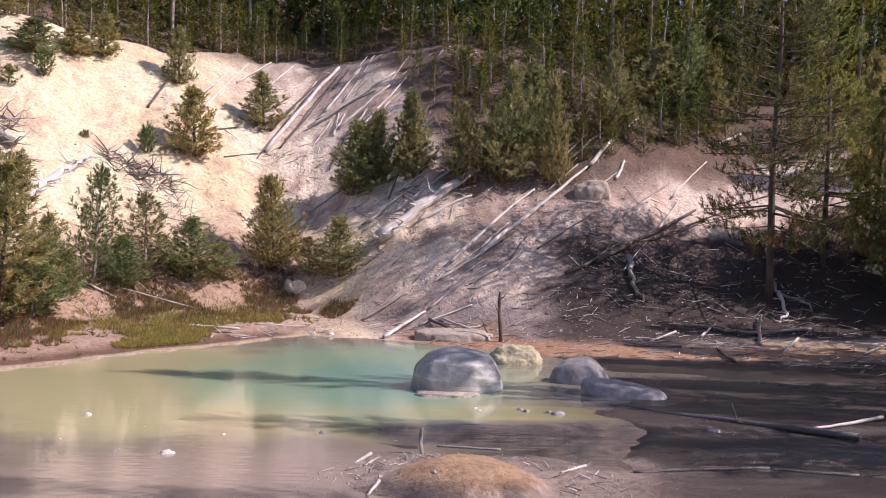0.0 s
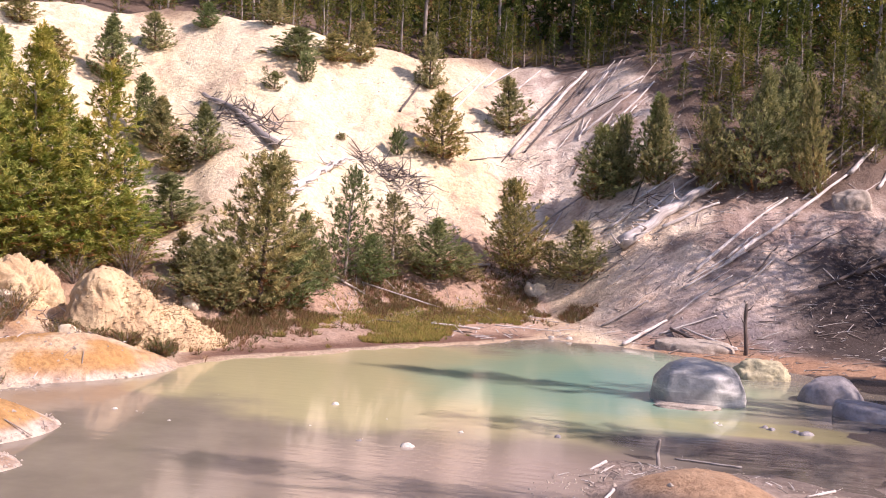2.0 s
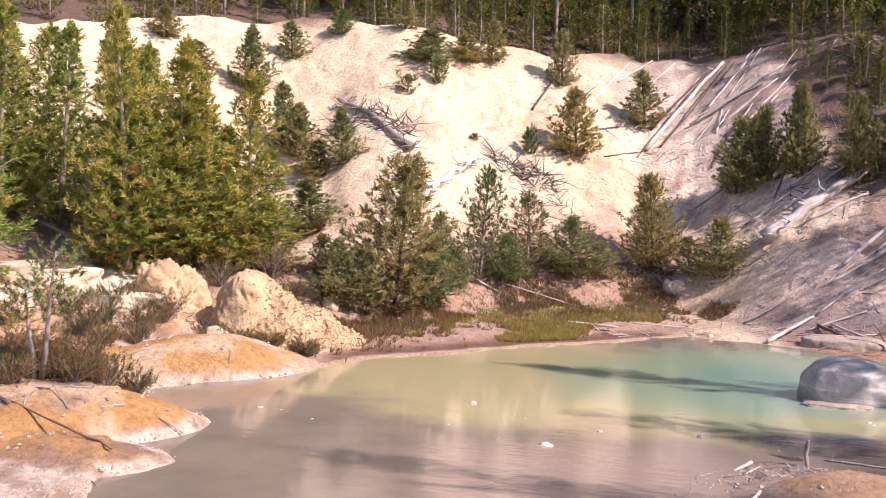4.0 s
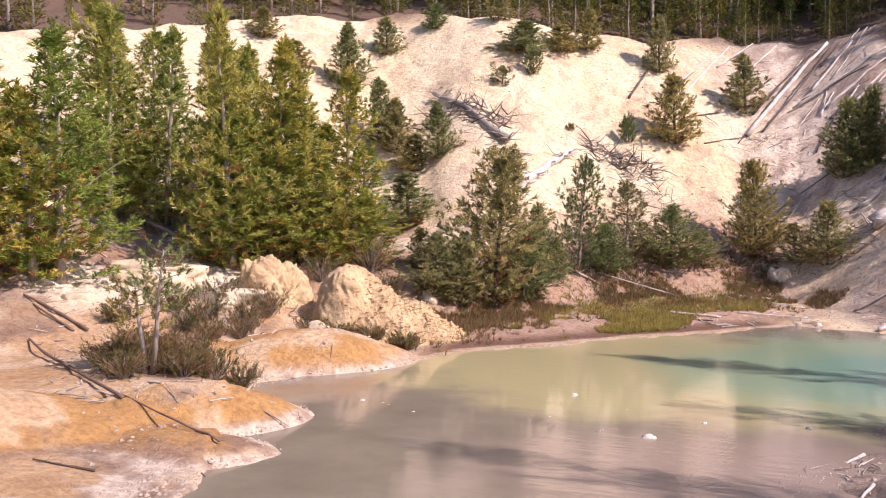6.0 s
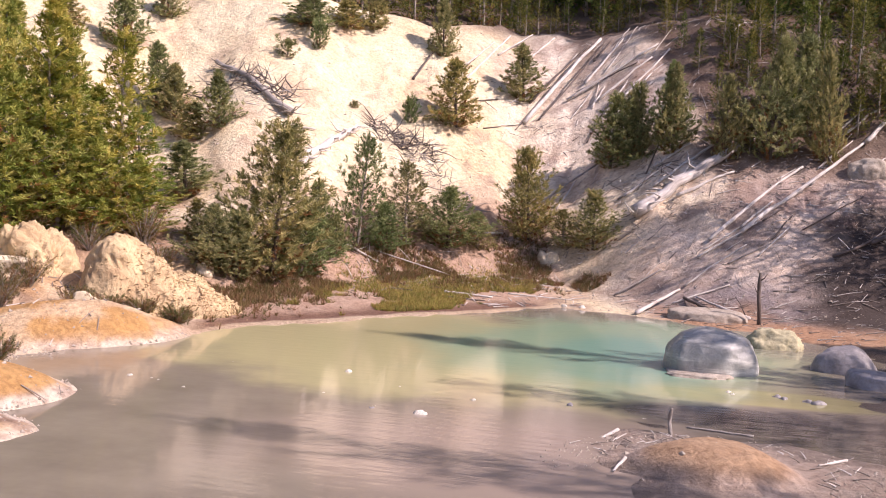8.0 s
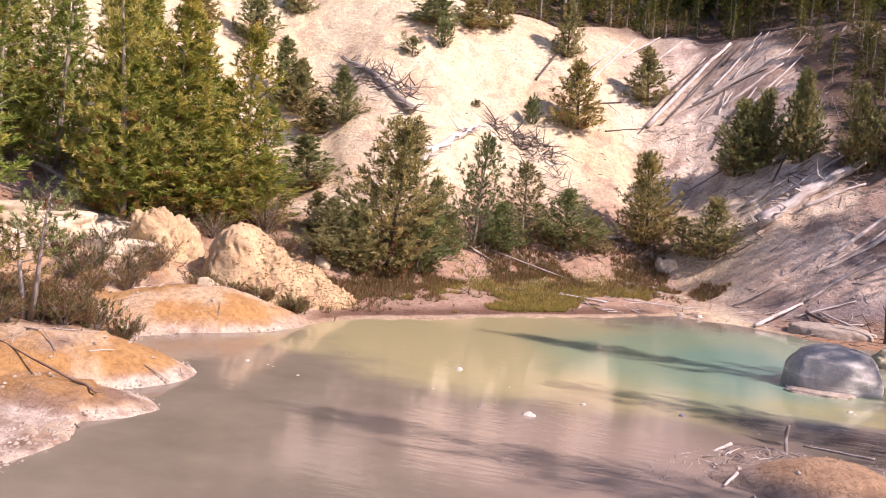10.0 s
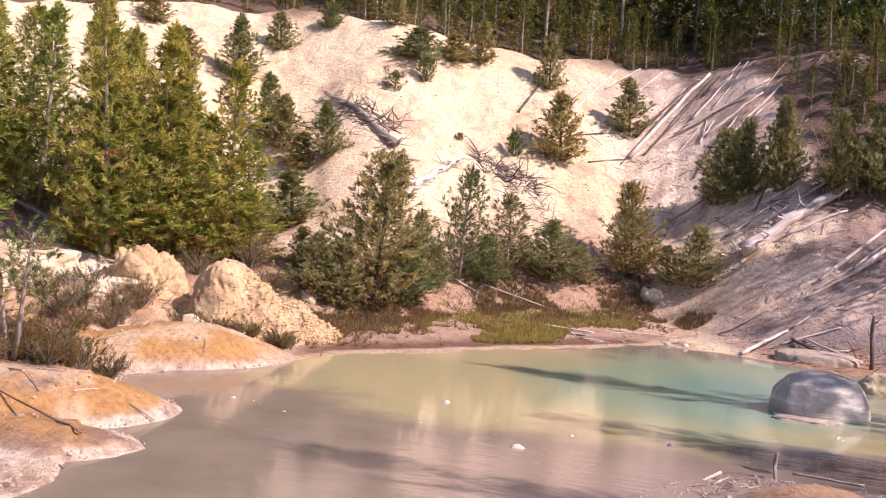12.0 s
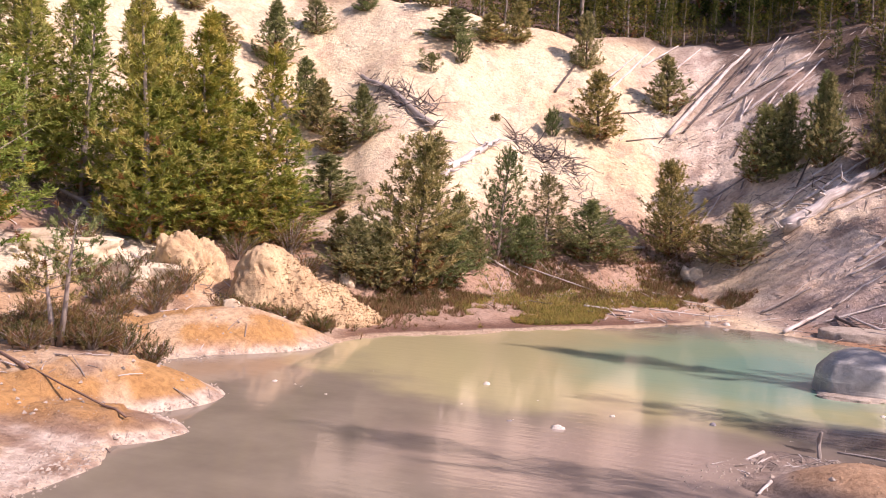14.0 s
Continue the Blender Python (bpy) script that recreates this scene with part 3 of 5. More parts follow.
def pine_meshes(kind, variant):
    """Trunk and crown of one kind of pine, built once and shared."""
    key = (kind, variant)
    if key in LIBRARY:
        return LIBRARY[key]
    g = np.random.default_rng(100 + variant * 17 + sum(map(ord, kind)))
    spec = {
        "bushy": dict(H=3.0, W=2.2, whorl=0.165, per=11, start=0.01, lift=(6, 54), gap=0.15, shape=0.88, ln=0.13, wd=0.022, nl=0.1, n=20, candle=1, mat=PINE, bark=BARK),
        "grey": dict(H=3.0, W=1.6, whorl=0.2, per=8, start=0.03, lift=(4, 52), gap=0.16, shape=0.8, ln=0.13, wd=0.02, nl=0.095, n=20, candle=1, mat=GREYGREEN, bark=GREY_BARK),
        "young": dict(H=2.2, W=1.25, whorl=0.155, per=10, start=0.01, lift=(8, 56), gap=0.125, shape=1.0, ln=0.12, wd=0.022, nl=0.095, n=20, candle=1, mat=PINE, bark=BARK),
        "tuft": dict(H=0.6, W=0.8, whorl=0.12, per=7, start=0.02, lift=(10, 60), gap=0.1, shape=0.5, ln=0.12, wd=0.018, nl=0.07, n=26, candle=1, mat=GREYGREEN, bark=BARK),
        "thick": dict(H=5.0, W=2.0, whorl=0.28, per=8, start=0.03, lift=(0, 56), gap=0.155, shape=0.85, ln=0.15, wd=0.027, nl=0.115, n=18, candle=1, mat=OLIVE, bark=GREY_BARK, dead=0.22),
        "forest": dict(H=8.0, W=2.8, whorl=0.46, per=7, start=0.04, lift=(-6, 50), gap=0.3, shape=0.9, ln=0.26, wd=0.06, nl=0.2, n=8, candle=1, mat=DEEP, bark=GREY_BARK),
        "sparse": dict(H=11.0, W=4.0, whorl=0.42, per=7, start=0.10, lift=(-14, 40), gap=0.2, shape=0.5, ln=0.2, wd=0.025, nl=0.11, n=22, candle=1, mat=OLIVE, bark=BARK, droop=0.25),
        "veteran": dict(H=11.5, W=5.0, whorl=0.42, per=7, start=0.14, lift=(-16, 35), gap=0.22, shape=0.45, ln=0.2, wd=0.026, nl=0.11, n=22, candle=1, mat=DULL, bark=BARK, droop=0.3),
    }[kind]
    H, W = spec["H"], spec["W"]
    cs, axs, sticks = crown_points(H, W, g, spec["whorl"], spec["per"], spec["start"], spec["lift"], spec["gap"], spec["shape"], spec.get("droop", 0.0), spec.get("candle", 0))
    v = tufts(cs, axs, spec["ln"], spec["wd"], spec["n"], g, spec["nl"])
    inner = 1 - np.hypot(cs[:, 0], cs[:, 1]) / (0.5 * W)
    dead = spec.get("dead", 0.25) * smooth(0.55, 0.1, cs[:, 2] / H) * (0.25 + 0.75 * smooth(0.2, 0.7, inner))
    ob = needle_object("crown", v, spec["n"], spec["mat"], None, dead, g)
    crown = ob.data
    bpy.data.objects.remove(ob)
    base = 0.011 * H + 0.012
    n = 8
    spine = [(0.02 * H * math.sin(k * 1.1 + variant) * (k / n) * 0.5, 0.015 * H * math.cos(k * 0.9 + variant) * (k / n) * 0.5, H * 0.97 * k / n - (0.25 if k == 0 else 0)) for k in range(n + 1)]
    tubes = [tube(spine, [base * (1 - 0.93 * k / n) + 0.004 for k in range(n + 1)], 8)]
    for a, b, w in sticks[:: 1 if kind in ("veteran", "sparse") else 5 if kind == "forest" else 2]:
        tubes.append(tube([a, (np.array(a) + np.array(b)) / 2 - np.array([0, 0, 0.02]), b], [w, w * 0.7, w * 0.3], 4))
    V, F, U = join_tubes(tubes)
    ob = mesh_object("trunk", V, F, spec["bark"], uvs=U, smooth_shade=True)
    trunk = ob.data
    bpy.data.objects.remove(ob)
    LIBRARY[key] = (trunk, crown, H, W)
    return LIBRARY[key]


def pine(kind, x, y, h, w, label, group, lean=0.0):
    trunk, crown, H, W = pine_meshes(kind, int(rng.integers(0, 3)))
    tree = new("pine_tree")
    tree.matrix_world = Matrix.Translation((x, y, height(x, y) - 0.05)) @ pose(0, 0, 0, lean * float(rng.uniform(-1, 1)), lean * float(rng.uniform(-1, 1)), float(rng.uniform(0, 360))) @ Matrix.Diagonal((w / W, w / W, h / H, 1))
    for name, me in (("trunk", trunk), ("crown", crown)):
        part_ob = new(name, me)
        part_ob.parent = tree
    tagged(tree, label, "tree", group)
    return tree


def bushy(x, y, h, w):
    return pine("bushy", x, y, h, w * 1.25, "dense dark green young pine above the pool's bank", "bank pines", 4)


def grey(x, y, h, w):
    return pine("grey", x, y, h, w * 1.2, "sparse grey-green young pine above the pool's bank", "bank pines", 4)


def young(x, y, h, w):
    return pine("young", x, y, h, w * 1.45, "small green pine alone on the pale slope", "slope pines", 5)


def tuft(x, y, h, w):
    return pine("tuft", x, y, h, w, "low tufted pine seedling on pale bare slope", "slope pines", 5)


def thick(x, y, h, w):
    return pine("thick", x, y, h, w * 1.95, "olive green pine in a dense thicket", "thicket pines", 4)


def veteran(x, y, h, w):
    return pine("veteran", x, y, h, w, "tall old pine with a bare dark trunk and sparse boughs", "shore pines", 1)


def sparse(x, y, h, w):
    return pine("sparse", x, y, h, w, "tall open olive pine above the shaded shore", "shore pines", 1)


def forest(x, y, h, w):
    return pine("forest", x, y, h, w, "tall green pine at the edge of the wood", "wood pines", 2)


bushy(-10.24, 24.39, 3.78, 2.83)
grey(-9.15, 27.73, 3.20, 1.48)
bushy(-11.32, 23.18, 1.56, 1.52)
bushy(-9.98, 26.80, 1.64, 1.22)
grey(-8.21, 29.27, 2.41, 1.63)
bushy(-7.24, 30.35, 1.79, 2.00)
bushy(-5.13, 32.35, 2.78, 1.93)
bushy(-3.05, 31.50, 1.73, 1.69)
bushy(-10.75, 23.45, 1.63, 1.52)
bushy(-9.86, 25.35, 1.79, 1.60)
bushy(-8.61, 28.37, 1.38, 1.27)
grey(-6.50, 31.18, 1.05, 1.36)
grey(-3.99, 32.05, 1.15, 1.21)
bushy(-12.51, 24.83, 1.14, 1.04)
bushy(-9.46, 26.78, 1.17, 0.91)
young(-8.40, 35.73, 2.31, 1.47)
young(-6.73, 39.53, 2.08, 1.29)
young(-9.85, 39.28, 2.11, 0.98)
young(-17.43, 31.38, 2.16, 1.15)
young(-16.56, 31.00, 1.77, 1.22)
young(-14.67, 30.34, 1.71, 0.99)
young(-15.56, 30.23, 1.15, 1.09)
young(-14.43, 27.78, 1.54, 1.51)
tuft(-14.02, 34.08, 0.48, 0.99)
tuft(-13.37, 35.35, 0.81, 0.91)
young(-14.08, 36.48, 1.18, 1.67)
young(-13.21, 37.76, 1.06, 1.28)
young(-12.50, 38.68, 1.61, 0.98)
young(-19.59, 36.02, 1.40, 1.10)
young(-19.55, 32.94, 2.20, 1.23)
young(-21.39, 32.25, 1.06, 1.24)
young(-23.16, 32.98, 1.11, 1.08)
young(-18.21, 37.52, 1.01, 0.89)
young(-15.79, 38.00, 1.14, 0.88)
bushy(-2.97, 34.87, 2.39, 2.06)
bushy(-2.15, 34.88, 2.38, 1.31)
young(-1.00, 34.29, 2.72, 1.01)
tuft(-11.51, 33.95, 0.20, 0.38)
tuft(-9.75, 34.81, 0.73, 0.68)
grey(-8.02, 30.31, 0.86, 1.01)
thick(-17.4, 17.1, 5.55, 1.75)
thick(-20.68, 23.63, 4.71, 1.51)
thick(-16.15, 21.05, 5.30, 1.45)
thick(-15.48, 20.64, 6.21, 1.52)
thick(-15.13, 21.76, 5.51, 1.56)
thick(-14.48, 22.67, 5.01, 1.30)
thick(-14.03, 23.30, 4.99, 1.46)
thick(-15.45, 21.16, 3.58, 1.68)
thick(-15.6, 20.7, 3.84, 1.4)
thick(-14.81, 22.15, 3.94, 1.57)
thick(-17.78, 16.70, 4.21, 1.57)
thick(-20.92, 22.33, 5.09, 1.80)
thick(-13.86, 23.87, 2.95, 1.18)
thick(-18.57, 16.51, 4.76, 1.86)
thick(-18.56, 15.37, 5.15, 2.06)
thick(-19.56, 15.09, 5.41, 1.98)
thick(-13.58, 23.97, 1.81, 1.33)
thick(-14.15, 22.70, 2.71, 1.43)
thick(-18.04, 24.84, 4.52, 1.48)
bushy(-2.48, 34.96, 2.10, 1.45)
young(2.74, 35.39, 2.91, 1.33)
bushy(5.83, 35.83, 2.78, 1.55)
bushy(8.78, 38.77, 3.16, 1.91)
young(9.56, 38.48, 2.60, 1.27)
young(-1.19, 34.83, 2.47, 1.03)
bushy(0.57, 33.60, 2.57, 1.26)
bushy(1.92, 33.65, 3.59, 1.98)
bushy(3.62, 33.51, 3.40, 1.35)
young(7.70, 38.64, 2.38, 1.90)
thick(-20.2, 21.6, 5.6, 1.55)
thick(-19.2, 22.7, 5.3, 1.5)
thick(-18.3, 23.5, 5.1, 1.4)
thick(-21.6, 22.8, 5.8, 1.6)
thick(-17.1, 23.7, 4.6, 1.3)
thick(-14.75, 22.0, 4.4, 1.5)
thick(-14.2, 23.1, 3.6, 1.4)
veteran(9.19, 29.50, 11.67, 4.4)
bushy(13.27, 30.22, 5.6, 2.2)
sparse(11.34, 31.36, 8.56, 2.68)
bushy(13.5, 29.25, 6.0, 2.4)
young(12.76, 31.51, 5.2, 1.5)
bushy(14.38, 29.76, 6.2, 2.4)
young(13.98, 35.28, 4.35, 1.42)


# the wood above the slope
def build_wood():
    g = np.random.default_rng(11)
    placed = []
    tries = 0
    while len(placed) < 175 and tries < 20000:
        tries += 1
        az = g.uniform(-34, 30) if g.uniform() < 0.9 else g.uniform(30, 52)
        edge = float(forest_edge(az))
        r = edge + abs(g.normal()) * 6.5
        x, y = -r * math.sin(math.radians(az)), r * math.cos(math.radians(az))
        gap = 0.95 if r < edge + 8 else 1.6
        if any((x - a) ** 2 + (y - b) ** 2 < gap ** 2 for a, b in placed):
            continue
        placed.append((x, y))
        low = 0.62 if -19 < az < 9 and r < edge + 7 else 0.9
        h = low * g.uniform(1.8, 3.2) if r < edge + 2.5 else low * g.uniform(3.0, 4.8) if r < edge + 6 else g.uniform(5.0, 7.5)
        if -6 < az < 8 and r < edge + 10:
            h = min(h, g.uniform(1.5, 3.0) if az > -2.5 else g.uniform(2.2, 3.8))
        forest(x, y, h, h * g.uniform(0.34, 0.5) * (1.2 if h < 4 else 0.95))


build_wood()

# low pines on the shaded brow under the wood
for az, r, h in ((-7.4, 34.9, 1.6), (-8.3, 35.6, 1.9), (-9.0, 35.2, 1.4), (-9.8, 36.4, 2.0), (-10.7, 36.3, 1.6), (-11.5, 37.4, 2.2), (-12.5, 37.6, 1.8), (-13.4, 38.4, 2.2), (-6.4, 36.3, 2.0), (-5.6, 37.4, 2.2), (-5.0, 35.8, 1.5), (-4.4, 38.2, 2.4), (-4.0, 36.6, 1.7), (-3.4, 37.8, 2.0), (-2.8, 36.2, 1.3), (-2.4, 39.0, 2.3), (-1.9, 37.2, 1.5), (-1.2, 38.4, 1.8), (-0.6, 39.6, 2.0), (-3.0, 40.0, 2.8), (-5.2, 39.6, 2.8), (-6.8, 38.2, 2.6)):
    forest(-r * math.sin(math.radians(az)), r * math.cos(math.radians(az)), h, h * 0.6)


def build_far_belt():
    """The wood behind its edge: one joined mass of pines too far off to count."""
    g = np.random.default_rng(41)
    V = []
    for k in range(230):
        az = -34 + 90 * (k + g.uniform(0, 1)) / 230
        r = float(forest_edge(az)) + g.uniform(9, 26)
        h = g.uniform(7.0, 11.0)
        x, y = -r * math.sin(math.radians(az)), r * math.cos(math.radians(az))
        cs, axs, _ = crown_points(h, h * g.uniform(0.34, 0.44), g, 0.8, 6, 0.06, (-10, 45), 0.5, 0.62)
        V.append(tufts(cs + np.array([x, y, height(x, y)]), axs, 0.4, 0.12, 8, g, 0.34))
    v = np.concatenate(V)
    ob = needle_object("far_wood", v, 8, DEEP)
    tagged(ob, "dense green pine wood behind the slope", "wood", kind="stuff")


build_far_belt()

# tall pines on the firm land beyond the mud flat
forest(10.9, 18.6, 15.8, 3.4)
sparse(10.4, 10.4, 15.2, 2.2)
sparse(10.6, 14.9, 13.0, 3.0)
forest(13.4, 14.0, 9.0, 3.4)
forest(13.6, 19.4, 8.6, 3.4)
forest(13.9, 22.6, 9.0, 3.4)
forest(15.6, 16.8, 11.0, 3.4)
forest(16.2, 19.8, 11.5, 3.8)
forest(16.0, 24.2, 10.5, 3.4)
forest(17.6, 22.0, 12.0, 3.6)
forest(14.8, 26.6, 7.0, 3.0)
forest(16.2, 26.2, 9.0, 3.2)
forest(17.8, 28.0, 9.0, 3.2)
forest(15.0, 24.0, 8.0, 3.2)


# ---- fallen wood ----
WOODS = {"pale": (PALE_WOOD, "bleached fallen log lying on the slope"), "branchy": (PALE_WOOD, "bleached fallen trunk with broken branches and roots"),
         "dark": (DARK_WOOD, "dark weathered fallen branch on the ground"), "grey": (GREY_WOOD, "grey weathered fallen branch on the ground"),
         "torn": (GREY_WOOD, "grey fallen pine with broken boughs and its torn root"),
         "brown": (BROWN_WOOD, "long brown weathered root lying on the orange shore"),
         "wet": (WET_WOOD, "dark wet log half sunk in the mud")}


def log(a, b, radius, kind):
    g = np.random.default_rng(int(abs(a[0] * 91 + b[1] * 57)) + 3)
    n = 10
    radius *= 0.72 if min(a[1], b[1]) > 36.5 else 0.66 if min(a[1], b[1]) > 28 and radius < 0.1 else 1.0
    ground_z = [height(a[0] + (b[0] - a[0]) * k / n, a[1] + (b[1] - a[1]) * k / n) for k in range(n + 1)]
    line = [ground_z[0] + (ground_z[-1] - ground_z[0]) * k / n for k in range(n + 1)]
    lift = max(0.0, max(gz - lz for gz, lz in zip(ground_z, line)))
    lift = min(lift, 0.25)
    length = math.dist(a, b)
    bow = length * g.uniform(-0.025, 0.025)
    pts, radii = [], []
    for k in range(n + 1):
        f = k / n
        s = math.sin(math.pi * f)
        nx, ny = -(b[1] - a[1]) / length, (b[0] - a[0]) / length
        z = max(line[k] + lift * 0.5, ground_z[k] - radius * 0.3) + radius * (0.25 if kind == "wet" else 1.15)
        pts.append((a[0] + (b[0] - a[0]) * f + nx * (bow * s + g.normal() * radius * 0.25), a[1] + (b[1] - a[1]) * f + ny * (bow * s + g.normal() * radius * 0.25), z + g.normal() * radius * 0.12))
        radii.append(radius * (0.72 + 0.5 * f) * g.uniform(0.88, 1.1))
    mat, label = WOODS[kind]
    V, F, U = tube(pts, radii, 9)
    ob = mesh_object("fallen_log", V, F, mat, uvs=U, smooth_shade=True)
    tagged(ob, label, "log", "fallen logs")
    stubs = {"branchy": 26, "torn": 30, "dark": 5, "pale": 3, "grey": 4, "wet": 1, "brown": 6}[kind]
    for k in range(stubs):
        q = int(g.integers(1, n + 1)) if kind not in ("branchy", "torn") or k > 6 else n - int(g.integers(0, 2))
        p = np.array(pts[q])
        w = g.uniform(0, 2 * math.pi)
        d = np.array([math.cos(w), math.sin(w), g.uniform(-0.15, 0.5)])
        L = min(radius * g.uniform(3, 8), 0.6) if kind in ("branchy", "torn") else min(radius * g.uniform(3, 9), 0.6)
        mid = p + d * L * 0.5 + g.normal(size=3) * L * 0.08
        end = mid + (d + g.normal(size=3) * 0.5) * L * 0.5
        V, F, U = tube([p, mid, end], [radius * 0.3, radius * 0.2, radius * 0.06], 5)
        mesh_object("branch", V, F, mat, ob, uvs=U, smooth_shade=True)
    return ob


log((-4.30, 42.58), (-6.45, 38.26), 0.103, 'pale')
log((-1.94, 40.60), (-5.11, 39.62), 0.065, 'pale')
log((-2.11, 39.89), (-3.88, 38.91), 0.064, 'pale')
log((-2.88, 39.09), (-3.56, 37.88), 0.052, 'pale')
log((-10.23, 39.29), (-10.39, 37.07), 0.054, 'dark')
log((-8.02, 43.06), (-8.75, 38.36), 0.059, 'pale')
log((0.99, 33.79), (-1.87, 31.80), 0.17, 'branchy')
log((0.89, 32.94), (-0.74, 32.14), 0.071, 'pale')
log((2.84, 33.18), (0.30, 30.10), 0.071, 'pale')
log((4.83, 34.26), (1.12, 30.33), 0.083, 'pale')
log((6.80, 37.29), (4.71, 34.03), 0.091, 'pale')
log((5.90, 34.65), (5.49, 33.71), 0.075, 'pale')
log((-0.41, 28.70), (-1.40, 26.61), 0.046, 'pale')
log((0.86, 28.54), (-0.58, 28.14), 0.038, 'pale')
log((-0.28, 28.25), (0.77, 26.24), 0.053, 'dark')
log((0.02, 28.20), (1.33, 26.82), 0.038, 'pale')
log((10.75, 38.58), (9.73, 37.72), 0.075, 'pale')
log((7.48, 33.63), (6.56, 32.09), 0.055, 'pale')
log((9.07, 33.49), (3.45, 29.35), 0.060, 'dark')
log((7.97, 33.36), (4.47, 29.92), 0.083, 'dark')
log((2.77, 18.70), (6.40, 15.86), 0.052, 'wet')
log((5.78, 16.57), (7.47, 17.63), 0.028, 'pale')
log((2.59, 13.76), (4.50, 14.15), 0.030, 'wet')
log((4.50, 14.15), (5.61, 13.86), 0.028, 'wet')
log((4.71, 25.57), (5.89, 25.63), 0.035, 'wet')
log((0.0, 15.0), (0.9, 14.85), 0.016, 'grey')
log((-1.14, 13.90), (-0.90, 14.27), 0.022, 'pale')
log((-0.81, 12.37), (-0.69, 12.78), 0.020, 'pale')
log((1.60, 13.51), (1.99, 13.96), 0.018, 'pale')
log((0.26, 34.25), (-1.47, 32.92), 0.064, 'pale')
log((5.19, 25.93), (6.07, 27.08), 0.028, 'pale')
log((7.29, 27.86), (6.62, 26.64), 0.031, 'pale')
log((8.21, 25.09), (9.09, 26.64), 0.035, 'pale')
log((10.21, 25.21), (11.25, 26.46), 0.036, 'pale')
log((8.56, 28.39), (7.95, 26.06), 0.040, 'grey')
log((6.67, 25.18), (6.69, 23.78), 0.035, 'dark')
log((1.61, 30.66), (-0.01, 29.60), 0.041, 'pale')
log((-0.96, 29.78), (-2.15, 28.97), 0.040, 'grey')
log((-4.02, 42.5), (-6.0, 38.6), 0.04, 'dark')
log((-4.65, 42.65), (-6.46, 39.43), 0.057, 'dark')
log((-5.18, 42.48), (-5.85, 40.98), 0.046, 'pale')
log((-3.35, 41.97), (-4.57, 40.29), 0.056, 'pale')
log((-1.49, 40.07), (-2.99, 38.13), 0.054, 'pale')
log((-2.64, 39.96), (-4.85, 40.01), 0.043, 'dark')
log((-3.76, 39.72), (-4.07, 38.74), 0.043, 'pale')
log((-6.26, 43.55), (-7.09, 41.75), 0.047, 'pale')
log((-7.21, 43.71), (-8.13, 41.36), 0.047, 'pale')
log((-8.45, 41.85), (-9.05, 38.76), 0.046, 'pale')
log((-0.47, 34.35), (-1.53, 33.87), 0.064, 'pale')
log((-0.99, 33.79), (-2.36, 33.17), 0.054, 'pale')
log((1.98, 31.59), (1.12, 30.58), 0.042, 'pale')
log((3.85, 33.53), (3.06, 32.46), 0.045, 'pale')
log((5.62, 36.01), (4.15, 34.65), 0.059, 'pale')
log((4.83, 35.88), (3.78, 34.69), 0.048, 'pale')
log((-1.50, 33.47), (-2.54, 33.25), 0.045, 'grey')
log((-2.04, 38.90), (-3.32, 37.40), 0.052, 'pale')
log((-3.82, 42.23), (-4.39, 41.42), 0.045, 'dark')
log((1.27, 29.87), (-0.29, 28.75), 0.040, 'pale')
log((1.90, 29.89), (0.78, 29.29), 0.032, 'grey')
log((7.20, 34.10), (5.22, 31.77), 0.047, 'grey')
log((9.02, 36.40), (7.31, 33.72), 0.040, 'pale')
log((-16.25, 33.35), (-12.65, 31.18), 0.1, 'torn')
log((-13.23, 30.45), (-11.83, 31.24), 0.044, 'pale')
log((-10.96, 32.82), (-11.63, 29.38), 0.13, 'branchy')
log((-6.93, 31.45), (-5.96, 32.36), 0.052, 'pale')
log((-18.43, 25.86), (-16.57, 25.60), 0.051, 'grey')
log((-3.17, 35.46), (-5.12, 34.02), 0.048, 'grey')
log((-17.27, 15.94), (-15.12, 15.49), 0.032, 'brown')
log((-16.72, 15.65), (-15.27, 15.28), 0.024, 'brown')
log((-19.89, 22.33), (-17.64, 21.48), 0.056, 'grey')
log((-20.28, 23.31), (-18.30, 22.49), 0.041, 'grey')
log((-15.17, 19.62), (-14.19, 19.48), 0.040, 'pale')
log((-15.46, 14.36), (-12.9, 12.85), 0.028, 'brown')
log((-13.2, 13.0), (-10.33, 11.21), 0.024, 'brown')
log((-10.5, 11.3), (-8.35, 10.8), 0.015, 'brown')
log((-9.74, 9.05), (-8.98, 9.26), 0.014, 'dark')
log((-8.03, 10.03), (-7.70, 10.10), 0.014, 'dark')


# thin bleached poles lying down the fall line
def strew_poles(count, az_range, r_range, way_x, way_y, seed):
    g = np.random.default_rng(seed)
    for k in range(count):
        az, r = g.uniform(*az_range), g.uniform(*r_range)
        x, y, L = -r * math.sin(math.radians(az)), r * math.cos(math.radians(az)), g.uniform(0.7, 2.4)
        w = g.normal() * 0.22
        log((x + (way_x + w) * L, y + way_y * L), (x, y), g.uniform(0.018, 0.036), "pale" if g.uniform() < 0.75 else "dark")


strew_poles(15, (-1, 8.5), (33.5, 41.5), 0.45, 0.9, 31)
strew_poles(11, (-13, 0), (29.5, 34.5), 0.62, 0.78, 37)
strew_poles(16, (8, 26), (26.8, 30.5), 0.85, 0.2, 53)
strew_poles(8, (8.5, 14), (37, 42), 0.3, 0.95, 43)


